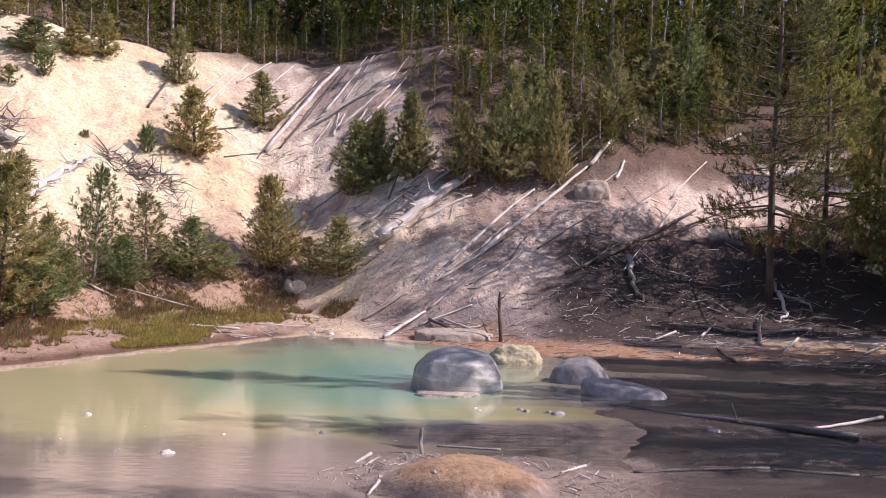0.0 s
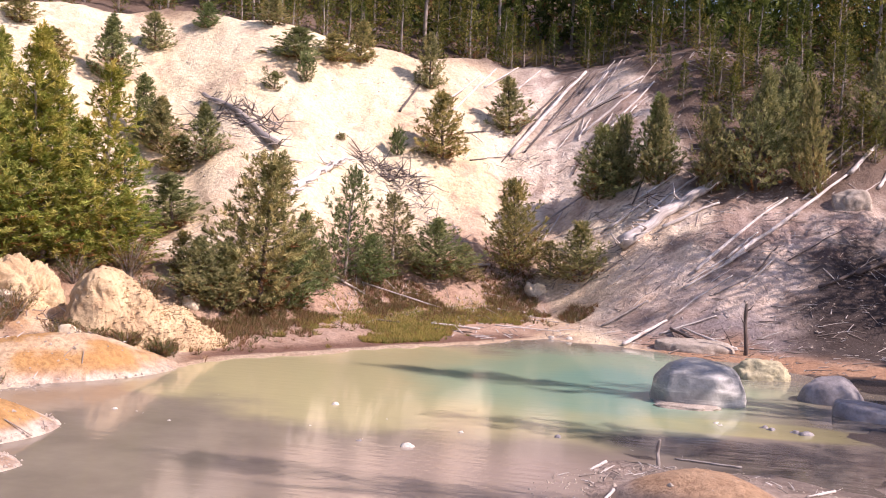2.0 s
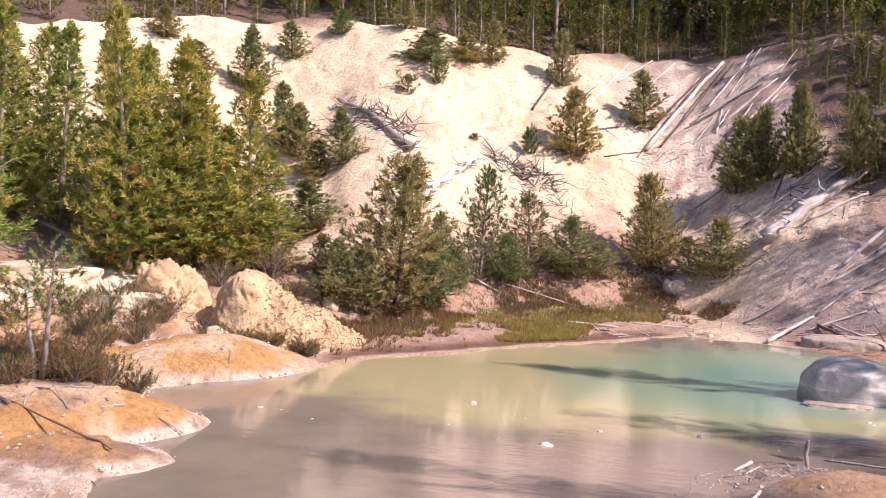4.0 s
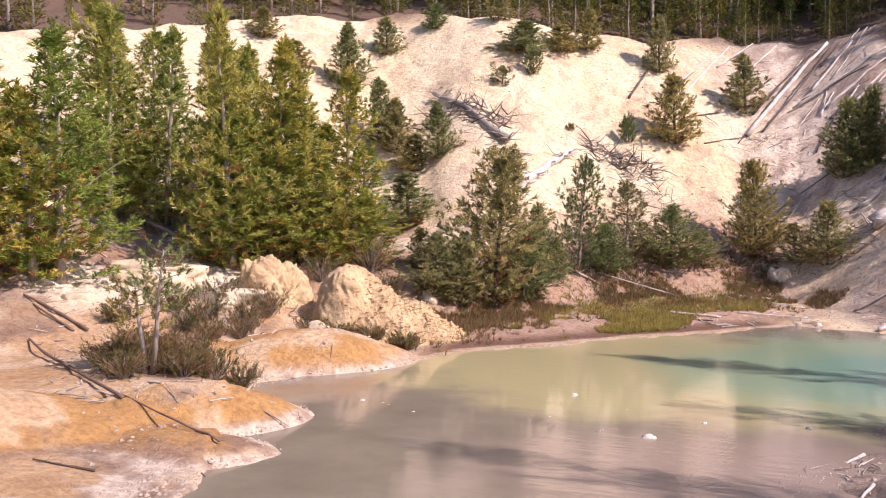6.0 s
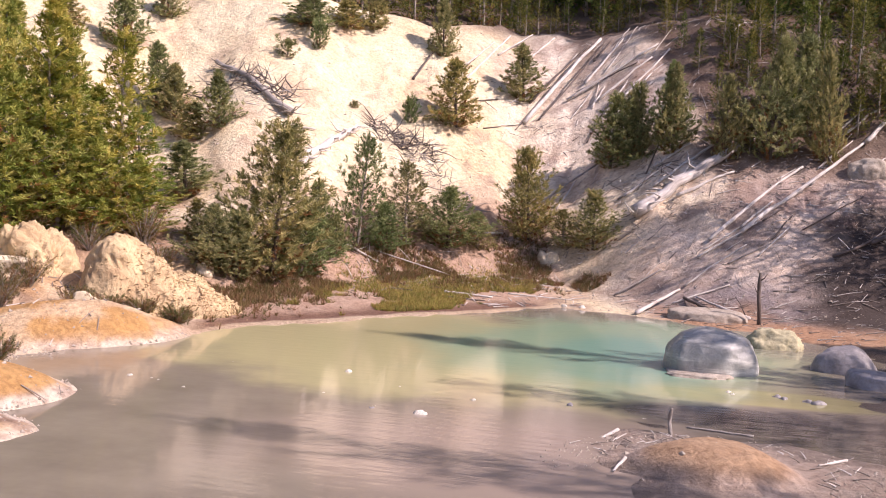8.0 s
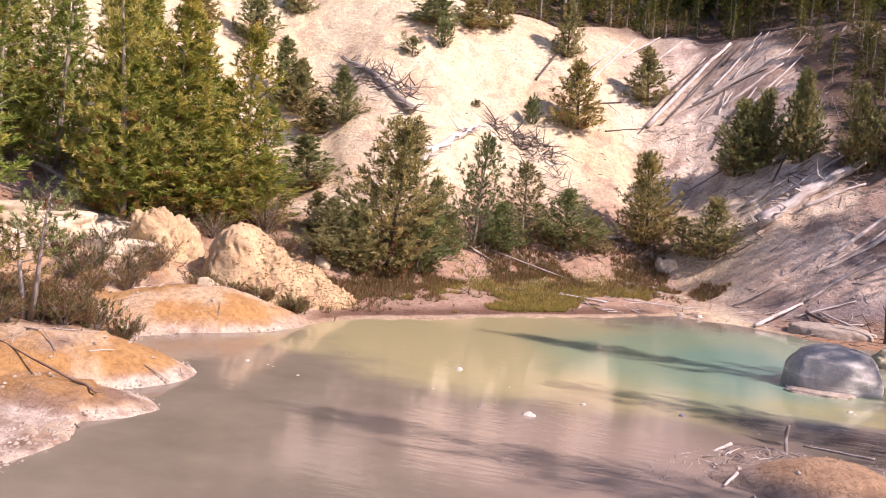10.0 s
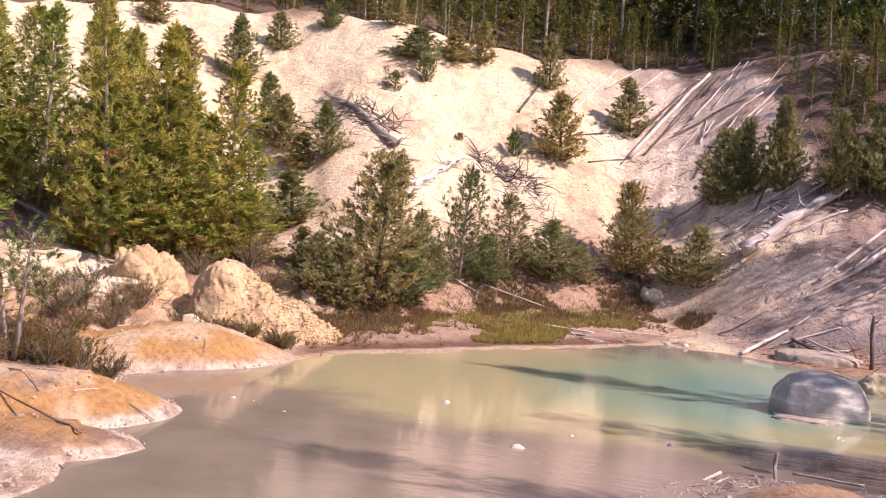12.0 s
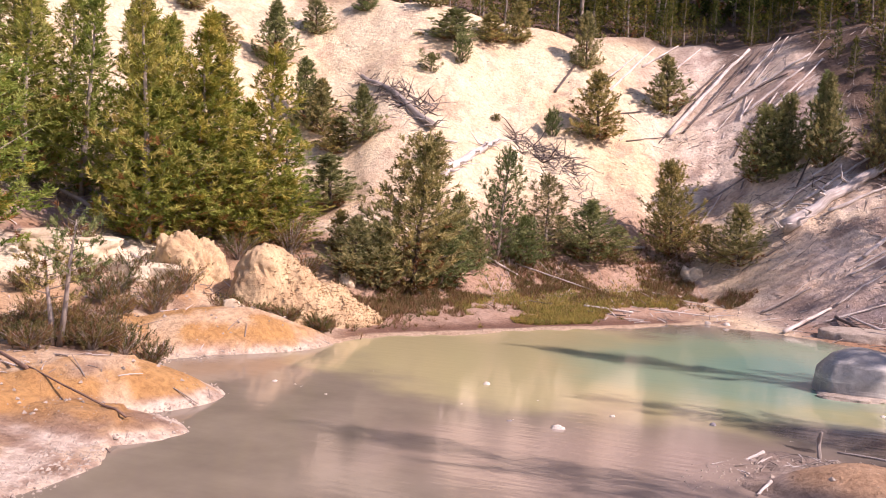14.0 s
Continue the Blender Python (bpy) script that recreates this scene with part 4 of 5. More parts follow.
def snag(x, y, h, radius, mat, label, lean, boughs=2):
    z = height(x, y)
    z = max(z, 0.0)
    pts = [(x + lean * h * f + 0.015 * math.sin(f * 7), y + 0.03 * math.cos(f * 9), z - 0.15 + (h + 0.15) * f) for f in (0, 0.2, 0.4, 0.6, 0.8, 1.0)]
    V, F, U = tube(pts, [radius * k for k in (1.25, 1.0, 0.92, 0.85, 0.95, 0.6)], 9)
    ob = mesh_object("snag", V, F, mat, uvs=U, smooth_shade=True)
    tagged(ob, label, "dead trunk")
    for k, (f, dx) in enumerate(((0.85, 0.16), (0.6, -0.13))[:boughs]):
        p = np.array([x + lean * h * f, y, z + h * f])
        V, F, U = tube([p, p + np.array([dx * 0.6, -0.03, 0.06]), p + np.array([dx, -0.02, 0.17])], [radius * 0.45, radius * 0.3, radius * 0.1], 5)
        mesh_object("branch", V, F, mat, ob, uvs=U, smooth_shade=True)


snag(1.52, 26.3, 1.25, 0.05, DARK_WOOD, "dark broken upright trunk on the far shore", -0.04)
snag(-0.22, 14.55, 0.36, 0.032, GREY_WOOD, "short grey stake standing in the mud", 0.0, 0)


def root_tangle(x, y, size, count, mat, label):
    """A heap of twisted roots and broken boughs."""
    g = np.random.default_rng(int(abs(x * 31 + y * 17)))
    ob = new("brush_heap")
    ob.location = (x, y, height(x, y))
    for k in range(count):
        a, w = g.uniform(-0.5, 0.5) * size, g.uniform(0, 2 * math.pi)
        p = np.array([a, g.uniform(-0.15, 0.15) * size, 0.0])
        p[2] = height(x + p[0], y + p[1]) - ob.location.z
        L = size * g.uniform(0.12, 0.4)
        d = np.array([math.cos(w), 0.5 * math.sin(w), g.uniform(-0.1, 0.3)])
        pts = [p]
        for q in range(4):
            d = d + g.normal(size=3) * 0.28
            d = d / np.linalg.norm(d)
            nxt = pts[-1] + d * L / 4
            nxt[2] = max(nxt[2], height(x + nxt[0], y + nxt[1]) - ob.location.z + 0.02)
            pts.append(nxt)
        rad = min(0.03, size * g.uniform(0.003, 0.009))
        V, F, U = tube(pts, [rad, rad * 0.85, rad * 0.65, rad * 0.45, rad * 0.15], 5)
        mesh_object("branch", V, F, mat[k % len(mat)], ob, uvs=U, smooth_shade=True)
    tagged(ob, label, "brush heap")


root_tangle(-9.7, 33.7, 2.4, 170, (DARK_WOOD, DARK_WOOD, GREY_WOOD), "tangled heap of dark roots and broken boughs on the slope")
root_tangle(-16.2, 33.3, 1.2, 34, (DARK_WOOD, GREY_WOOD), "dark torn root plate of a fallen pine")
root_tangle(-14.2, 31.6, 2.2, 26, (PALE_WOOD, GREY_WOOD), "bleached broken boughs beside a fallen trunk")
root_tangle(-14.6, 32.2, 3.0, 110, (DARK_WOOD, GREY_WOOD, DARK_WOOD), "broken boughs still fixed along a fallen pine")
root_tangle(-8.6, 33.1, 2.0, 40, (DARK_WOOD, PALE_WOOD, GREY_WOOD), "tangled heap of dark roots and bleached boughs on the slope")
root_tangle(-1.2, 33.6, 2.2, 34, (PALE_WOOD, GREY_WOOD, DARK_WOOD), "bleached broken boughs under the shaded pines")
root_tangle(-19.2, 22.0, 2.4, 30, (GREY_WOOD, PALE_WOOD, DARK_WOOD), "old grey boughs on the scree between the thickets")
root_tangle(-6.3, 38.2, 1.4, 26, (PALE_WOOD, GREY_WOOD), "bleached root end of a fallen log")
root_tangle(-7.6, 32.6, 2.6, 34, (PALE_WOOD, GREY_WOOD, PALE_WOOD), "bleached brush lying behind the bank pines")
root_tangle(-2.6, 31.4, 1.6, 20, (PALE_WOOD, GREY_WOOD), "bleached broken boughs at the end of a fallen trunk")
root_tangle(0.4, 27.6, 1.7, 18, (PALE_WOOD, DARK_WOOD), "bleached driftwood heap above a pale rock")
def bare_root(places, radius, mat, lift):
    """One thick exposed root that winds down the bank."""
    g = np.random.default_rng(int(abs(places[0][0] * 71 + places[0][1] * 13)))
    pts = []
    for (ax, ay), (bx, by) in zip(places, places[1:]):
        for f in (0.0, 0.33, 0.67):
            x, y = ax + (bx - ax) * f + g.normal() * radius * 0.6, ay + (by - ay) * f
            pts.append((x, y, height(x, y) + lift + radius * (0.6 + g.uniform(0, 1.2))))
    pts.append((*places[-1], height(*places[-1]) + radius * 0.3))
    n = len(pts) - 1
    V, F, U = tube(pts, [radius * (1.15 - 0.75 * k / n) * g.uniform(0.85, 1.15) for k in range(n + 1)], 8)
    ob = mesh_object("bare_root", V, F, mat, uvs=U, smooth_shade=True)
    tagged(ob, "bleached exposed root winding down the dark bank", "root", "bare roots")
    for k in range(5):
        p = np.array(pts[int(g.integers(n // 2, n + 1))])
        w, L = g.uniform(0, 2 * math.pi), radius * g.uniform(4, 9)
        q = p + np.array([math.cos(w), math.sin(w), 0.25]) * L * 0.5
        e = q + np.array([math.cos(w + 0.5), math.sin(w + 0.5), -0.1]) * L * 0.5
        V, F, U = tube([p, q, e], [radius * 0.4, radius * 0.3, radius * 0.1], 5)
        mesh_object("rootlet", V, F, mat, ob, uvs=U, smooth_shade=True)


bare_root([(5.37, 30.18), (5.32, 29.52), (5.34, 28.96), (5.53, 28.67)], 0.07, GREY_WOOD, 0.05)
bare_root([(9.73, 32.3), (9.64, 31.1), (9.41, 30.27), (9.44, 29.53), (9.92, 29.26), (10.22, 28.95)], 0.07, GREY_WOOD, 0.05)
bare_root([(9.44, 29.53), (9.43, 28.69), (9.19, 28.4)], 0.05, PALE_WOOD, 0.03)
bare_root([(9.84, 27.81), (7.95, 27.01), (7.18, 27.48), (6.48, 27.65)], 0.045, GREY_WOOD, 0.02)
snag(7.95, 26.2, 0.75, 0.045, GREY_WOOD, "short grey broken trunk on the shaded shore", 0.03, 1)
snag(11.45, 26.4, 1.0, 0.06, PALE_WOOD, "pale broken trunk on the shaded shore", 0.06, 2)
root_tangle(5.0, 30.2, 2.0, 16, (GREY_WOOD, DARK_WOOD), "dark exposed roots hanging from the eroded bank")
root_tangle(7.8, 31.2, 1.8, 14, (GREY_WOOD, DARK_WOOD), "dark exposed roots hanging from the eroded bank")
root_tangle(9.4, 28.6, 2.4, 26, (GREY_WOOD, DARK_WOOD), "grey roots spreading from the foot of the old pine")
root_tangle(-18.6, 24.6, 2.6, 24, (GREY_WOOD, PALE_WOOD), "grey dead boughs under the thicket")
root_tangle(-14.3, 17.9, 1.6, 18, (GREY_WOOD, PALE_WOOD), "grey dead boughs among the scrub")
root_tangle(-12.7, 19.6, 1.4, 18, (DARK_WOOD, GREY_WOOD), "dark dead boughs beside the sinter mound")
root_tangle(-17.2, 21.3, 2.2, 24, (GREY_WOOD, PALE_WOOD), "grey dead boughs standing in the thicket")
root_tangle(-16.2, 22.6, 1.8, 24, (GREY_WOOD, PALE_WOOD), "grey dead boughs standing in the thicket")


# ---- rocks ----
def rock(x, y, size, turn, material, label, sink=0.25, seed=1, detail=4, rough=0.16, fine=0.05, flat_top=0.0, name="boulder", z=None, wedge=0.0, pebble=0.0, box=1.0):
    bm = bmesh.new()
    bmesh.ops.create_icosphere(bm, subdivisions=detail, radius=1.0)
    off = Vector((seed * 7.3, seed * 3.1, seed * 5.7))
    for v in bm.verts:
        d = v.co.normalized()
        k = 1 + rough * 2 * noise.noise(d * 1.3 + off) + rough * noise.noise(d * 3.1 + off) + fine * noise.noise(d * 9 + off) + fine * 0.6 * noise.noise(d * 21 + off)
        if pebble:
            k += pebble * (0.6 - noise.voronoi(d * 22 + off)[0][0] * 2) * (0.1 + 0.9 * float(smooth(-0.3, 0.4, d.x + 0.3 * noise.noise(d * 2 + off))))
        c = d * k
        c.x, c.y = (math.copysign(abs(c.x) ** 0.8, c.x), math.copysign(abs(c.y) ** 0.8, c.y))
        c.z = math.copysign(abs(c.z) ** box, c.z)
        if flat_top and c.z > flat_top:
            c.z = flat_top + (c.z - flat_top) * 0.25
        c.z *= 1 - wedge * (1 + c.x) * 0.9 if c.z > 0 else 1
        v.co = Vector((c.x * size[0] / 2, c.y * size[1] / 2, c.z * size[2]))
    me = bpy.data.meshes.new(name)
    bm.to_mesh(me)
    bm.free()
    me.polygons.foreach_set("use_smooth", np.ones(len(me.polygons), dtype=bool))
    me.materials.append(material)
    ob = new(name, me)
    base = max(height(x, y), -0.03) if z is None else z
    ob.matrix_world = pose(x, y, base - sink * size[2], 0, 0, turn)
    return tagged(ob, label, "rock")


rock(0.36, 19.85, (1.66, 1.3, 0.84), 12, GREY_ROCK, "large smooth wet grey boulder standing in the pool", 0.04, 9, 6, 0.045, 0.012, 0.0, box=0.72)
rock(0.12, 19.12, (1.15, 0.6, 0.12), -6, DUN_STONE, "thin pale crusted stone shelf at the water line", -0.1, 5, 4, 0.2, 0.08, 0.5, "stone_shelf")
rock(1.72, 23.3, (1.25, 1.0, 0.55), 0, YELLOW_ROCK, "yellowish crusted boulder at the pool's edge", 0.2, 8, 5, 0.12, 0.09)
rock(2.80, 20.9, (1.2, 0.9, 0.66), -10, DARK_ROCK, "dark wet rounded boulder in the shallow water", 0.2, 12, 5, 0.05, 0.012)
rock(3.45, 19.5, (1.6, 1.0, 0.72), -16, DARK_ROCK, "long flat grey rock lying in the shallow water", 0.15, 14, 5, 0.06, 0.015, 0.55, wedge=0.25)
rock(0.31, 26.7, (1.9, 1.2, 0.6), 0, DUN_STONE, "broad pale rock under the driftwood on the shore", 0.25, 17, 5, 0.1, 0.05, 0.5)
rock(4.65, 33.0, (1.1, 0.9, 0.45), 20, DUN_STONE, "dun rounded rock on the talus slope", 0.35, 19, 4)
rock(-4.33, 31.5, (0.6, 0.5, 0.42), 30, PALE_ROCK, "small pale angular rock on the bank", 0.25, 23, 4, 0.22)
rock(-14.0, 20.2, (1.7, 1.4, 1.12), 20, TAN_ROCK, "pale sinter hump half hidden by scrub", 0.3, 31, 6, 0.2, 0.09, 0.0, "sinter_mound", pebble=0.05)
rock(-17.2, 19.7, (2.6, 1.6, 0.7), 25, PALE_ROCK, "pale flat sinter rock under the thicket", 0.3, 61, 5, 0.16, 0.05, 0.45, "flat_rock")
rock(-16.2, 19.0, (2.2, 1.3, 0.6), 50, PALE_ROCK, "pale flat sinter rock under the thicket", 0.3, 63, 5, 0.18, 0.05, 0.45, "flat_rock")
rock(-14.9, 18.9, (2.4, 1.2, 0.6), 10, PALE_ROCK, "pale flat sinter rock under the thicket", 0.3, 65, 5, 0.18, 0.05, 0.45, "flat_rock")
rock(-16.6, 16.8, (0.7, 0.5, 0.3), 35, PALE_ROCK, "pale flat sinter rock under the thicket", 0.3, 67, 4, 0.18, 0.05, 0.5, "flat_rock")
rock(-11.35, 22.9, (0.42, 0.36, 0.3), 10, PALE_ROCK, "small pale rock below the dense pine", 0.2, 33, 4, 0.2)
rock(-12.0, 18.9, (0.6, 0.5, 0.42), 40, PALE_ROCK, "small pale rock beside the orange mound", 0.25, 35, 4, 0.2)
rock(-3.67, 14.23, (0.22, 0.16, 0.09), 15, WHITE_STONE, "small white stone lying in the shallow water", 0.2, 37, 3, 0.2, name="stone")
rock(-5.53, 16.6, (0.16, 0.13, 0.07), 50, WHITE_STONE, "small white stone lying in the shallow water", 0.2, 39, 3, 0.2, name="stone")

rock(0.69, 17.74, (0.12, 0.10, 0.06), 24, WHITE_STONE, "small white stone lying in the shallow water", 0.2, 5, 3, 0.2, name="stone")
rock(1.50, 17.74, (0.17, 0.14, 0.08), 58, DARK_ROCK, "small dark stone lying in the shallow water", 0.2, 0, 3, 0.2, name="stone")
rock(1.86, 17.68, (0.22, 0.17, 0.08), 82, DARK_ROCK, "small dark stone lying in the shallow water", 0.2, 0, 3, 0.2, name="stone")
rock(-1.72, 15.71, (0.15, 0.12, 0.07), 58, DARK_ROCK, "small dark stone lying in the shallow water", 0.2, 10, 3, 0.2, name="stone")
rock(-0.60, 15.34, (0.09, 0.07, 0.04), 170, WHITE_STONE, "small white stone lying in the shallow water", 0.2, 45, 3, 0.2, name="stone")
rock(-3.16, 15.43, (0.12, 0.10, 0.06), 58, WHITE_STONE, "small white stone lying in the shallow water", 0.2, 35, 3, 0.2, name="stone")
rock(-4.40, 14.29, (0.12, 0.10, 0.06), 24, DARK_ROCK, "small dark stone lying in the shallow water", 0.2, 5, 3, 0.2, name="stone")
rock(-5.36, 14.92, (0.09, 0.07, 0.04), 170, WHITE_STONE, "small white stone lying in the shallow water", 0.2, 20, 3, 0.2, name="stone")
rock(-7.57, 16.49, (0.08, 0.06, 0.04), 136, WHITE_STONE, "small white stone lying in the shallow water", 0.2, 12, 3, 0.2, name="stone")
rock(-8.14, 14.75, (0.10, 0.07, 0.04), 170, WHITE_STONE, "small white stone lying in the shallow water", 0.2, 20, 3, 0.2, name="stone")
rock(-7.39, 14.36, (0.09, 0.07, 0.04), 170, WHITE_STONE, "small white stone lying in the shallow water", 0.2, 25, 3, 0.2, name="stone")
rock(-3.27, 27.15, (0.15, 0.12, 0.07), 170, WHITE_STONE, "small white stone lying in the shallow water", 0.2, 48, 3, 0.2, name="stone")
rock(-2.80, 27.06, (0.18, 0.14, 0.08), 24, WHITE_STONE, "small white stone lying in the shallow water", 0.2, 30, 3, 0.2, name="stone")
rock(2.00, 17.59, (0.32, 0.24, 0.10), 38, DARK_ROCK, "small dark stone lying in the shallow water", 0.2, 35, 3, 0.2, name="stone")
rock(1.40, 17.85, (0.17, 0.14, 0.08), 58, DARK_ROCK, "small dark stone lying in the shallow water", 0.2, 20, 3, 0.2, name="stone")
rock(4.32, 16.39, (0.22, 0.18, 0.08), 48, DARK_ROCK, "small dark stone lying in the shallow water", 0.2, 12, 3, 0.2, name="stone")
rock(0.63, 17.89, (0.14, 0.11, 0.06), 58, WHITE_STONE, "small white stone lying in the shallow water", 0.2, 40, 3, 0.2, name="stone")
rock(-8.53, 14.76, (0.14, 0.10, 0.06), 58, WHITE_STONE, "small white stone lying in the shallow water", 0.2, 20, 3, 0.2, name="stone")
rock(-8.00, 14.66, (0.10, 0.07, 0.04), 170, WHITE_STONE, "small white stone lying in the shallow water", 0.2, 15, 3, 0.2, name="stone")
rock(-4.39, 14.40, (0.08, 0.06, 0.04), 170, WHITE_STONE, "small white stone lying in the shallow water", 0.2, 40, 3, 0.2, name="stone")
rock(-4.44, 15.84, (0.08, 0.06, 0.04), 153, WHITE_STONE, "small white stone lying in the shallow water", 0.2, 35, 3, 0.2, name="stone")


def sinter_mound():
    """The tan mound by the pool: a rounded head, from which a pebbly ridge falls away."""
    cx, cy, turn = -11.17, 20.45, math.radians(28.5)
    ux, uy = math.cos(turn), math.sin(turn)
    us, vs = np.linspace(-1.72, 1.85, 170), np.linspace(-1.15, 1.3, 104)
    crest_u, crest_z = [-1.72, -1.62, -1.48, -1.3, -1.1, -0.9, -0.7, -0.5, 0.0, 0.6, 1.2, 1.85], [-0.1, 0.5, 1.0, 1.46, 1.76, 1.86, 1.74, 1.54, 1.24, 0.86, 0.5, 0.0]
    def top(u, v):
        p = Vector((u, v, 0.0))
        lump = noise.noise(p * 1.7 + Vector((3, 1, 4))) * 0.24 + noise.noise(p * 4.1) * 0.08
        wide = np.interp(u, [-1.72, -1.62, -1.4, -1.0, 0.3, 1.85], [0.12, 0.5, 0.85, 1.0, 1.0, 0.5]) * (1.0 if v < 0 else 1.2)
        k = 1 - min(1.25, abs(v) / wide) ** 2.1
        z = float(np.interp(u, crest_u, crest_z)) * k + lump * (0.4 + 0.6 * max(k, 0))
        rough_side = float(smooth(-0.9, 0.3, u - 0.6 * v + 0.4 * noise.noise(p * 2.3)))
        return z + (0.55 - noise.voronoi(Vector((u, v, z)) * 11)[0][0] * 1.6) * 0.08 * (0.3 + 0.7 * rough_side)
    Z = [[top(u, v) for v in vs] for u in us]
    def shift(u, v, z):
        return noise.noise(Vector((u * 2.2, v * 2.2, z * 2.2 + 9))) * 0.14 + noise.noise(Vector((u * 7, v * 7, z * 7))) * 0.05
    verts = []
    for i, u in enumerate(us):
        for j, v in enumerate(vs):
            du, dv = u + shift(u, v, Z[i][j]), v + shift(v + 5, u, Z[i][j])
            verts.append((cx + du * ux - dv * uy, cy + du * uy + dv * ux, max(Z[i][j], -0.3)))
    n = len(vs)
    faces = [(i * n + j, (i + 1) * n + j, (i + 1) * n + j + 1, i * n + j + 1) for i in range(len(us) - 1) for j in range(n - 1)]
    ob = mesh_object("sinter_mound", verts, faces, TAN_ROCK, smooth_shade=True)
    tagged(ob, "big tan sinter mound with a rounded head and a pebbly flank", "mound")
    g = np.random.default_rng(83)
    V, F = [], []
    for k in range(3200):
        i, j = int(g.integers(20, len(us) - 4)), int(g.integers(4, n // 2 + 14))
        if g.uniform() > smooth(-1.0, 0.9, us[i] - 0.7 * vs[j]) or Z[i][j] < 0.02:
            continue
        x, y, z = verts[i * n + j]
        sz, o = 0.014 + 0.03 * g.uniform() ** 2, len(V)
        for dx, dy, dz in ((1, 0, 0), (-1, 0, 0), (0, 1, 0), (0, -1, 0), (0, 0, 0.8), (0, 0, -0.6)):
            V.append((x + dx * sz * g.uniform(0.7, 1.3), y + dy * sz * g.uniform(0.7, 1.3), z + sz * 0.4 + dz * sz * g.uniform(0.7, 1.3)))
        F.extend(tuple(o + q for q in t) for t in ((0, 2, 4), (2, 1, 4), (1, 3, 4), (3, 0, 4), (2, 0, 5), (1, 2, 5), (3, 1, 5), (0, 3, 5)))
    tagged(mesh_object("pebbles", V, F, TAN_ROCK, ob), kind="stuff")


sinter_mound()


# ---- low growth ----
def shrub(x, y, h, w):
    g = np.random.default_rng(int(abs(x * 37 + y * 53)))
    ob = new("shrub")
    ob.location = (x, y, height(x, y) - 0.03)
    stems, cs, axs = [], [], []
    for k in range(34):
        az, out = g.uniform(0, 2 * math.pi), g.uniform(0.15, 0.5) * w
        top = np.array([math.cos(az) * out, math.sin(az) * out, h * g.uniform(0.5, 1.0)])
        mid = top * np.array([0.4, 0.4, 0.55])
        stems.append(tube([(0, 0, 0), mid, top], [0.010, 0.007, 0.003], 4))
        for f in np.linspace(0.35, 1, 7):
            cs.append(top * f + g.normal(size=3) * 0.05 * w)
            axs.append(np.array([math.cos(az) * 0.5, math.sin(az) * 0.5, 0.75]))
    V, F, U = join_tubes(stems)
    mesh_object("stem", V, F, GREY_BARK, ob, uvs=U)
    v = tufts(np.array(cs), np.array(axs), 0.10, 0.010, 20, g, 0.05)
    needle_object("foliage", v, 20, SCRUB, ob, 0.3)
    tagged(ob, "low olive-brown scrub bush on sandy ground", "shrub", "scrub")


shrub(-12.12, 12.94, 0.36, 0.95)
shrub(-11.6, 12.6, 0.4, 0.9)
shrub(-10.95, 13.3, 0.42, 0.9)
shrub(-10.81, 13.9, 0.5, 1.0)
shrub(-10.7, 14.4, 0.45, 0.9)
shrub(-11.6, 13.9, 0.5, 1.0)
shrub(-12.23, 14.4, 0.5, 0.9)
shrub(-13.56, 14.88, 0.5, 0.8)
shrub(-12.9, 16.4, 0.4, 0.9)
shrub(-12.9, 17.5, 0.6, 1.0)
shrub(-13.3, 19.0, 0.8, 1.0)
shrub(-12.2, 18.9, 0.4, 0.7)
shrub(-11.0, 19.3, 0.32, 0.8)
shrub(-10.2, 19.5, 0.3, 0.8)
shrub(-12.92, 22.85, 1.1, 1.1)
shrub(-14.6, 17.6, 0.55, 0.9)
shrub(-13.8, 17.0, 0.55, 0.9)
shrub(-14.4, 18.6, 0.6, 1.0)
shrub(-12.7, 13.7, 0.45, 0.9)
shrub(-15.2, 16.4, 0.4, 0.9)
shrub(-12.6, 20.6, 0.5, 0.8)
shrub(-13.6, 21.6, 0.7, 1.1)
shrub(-12.1, 22.2, 0.6, 1.0)
shrub(-16.0, 19.0, 0.7, 1.0)
shrub(-14.9, 21.2, 0.6, 1.0)


def scatter_brush():
    g = np.random.default_rng(23)
    n = 9000
    az = g.uniform(4.5, 27, n)
    r = np.interp(az, TOE_B, TOE) + g.normal(size=n) * 1.1 + 0.3
    x, y = -r * np.sin(np.radians(az)), r * np.cos(np.radians(az))
    keep = fbm(x, y, 1.0, 61) > 0.46 + 0.25 * smooth(10, 4.5, az)
    x, y = x[keep], y[keep]
    c = np.stack([x, y, ground(x, y)], 1)
    v = tufts(c, np.tile([0.0, 0.0, 1.0], (len(c), 1)), 0.15, 0.014, 9, g)
    ob = needle_object("dry_brush", v, 9, SCRUB, None, 0.4)
    tagged(ob, "dry brown brush under the bank pines", "brush", kind="stuff")


scatter_brush()


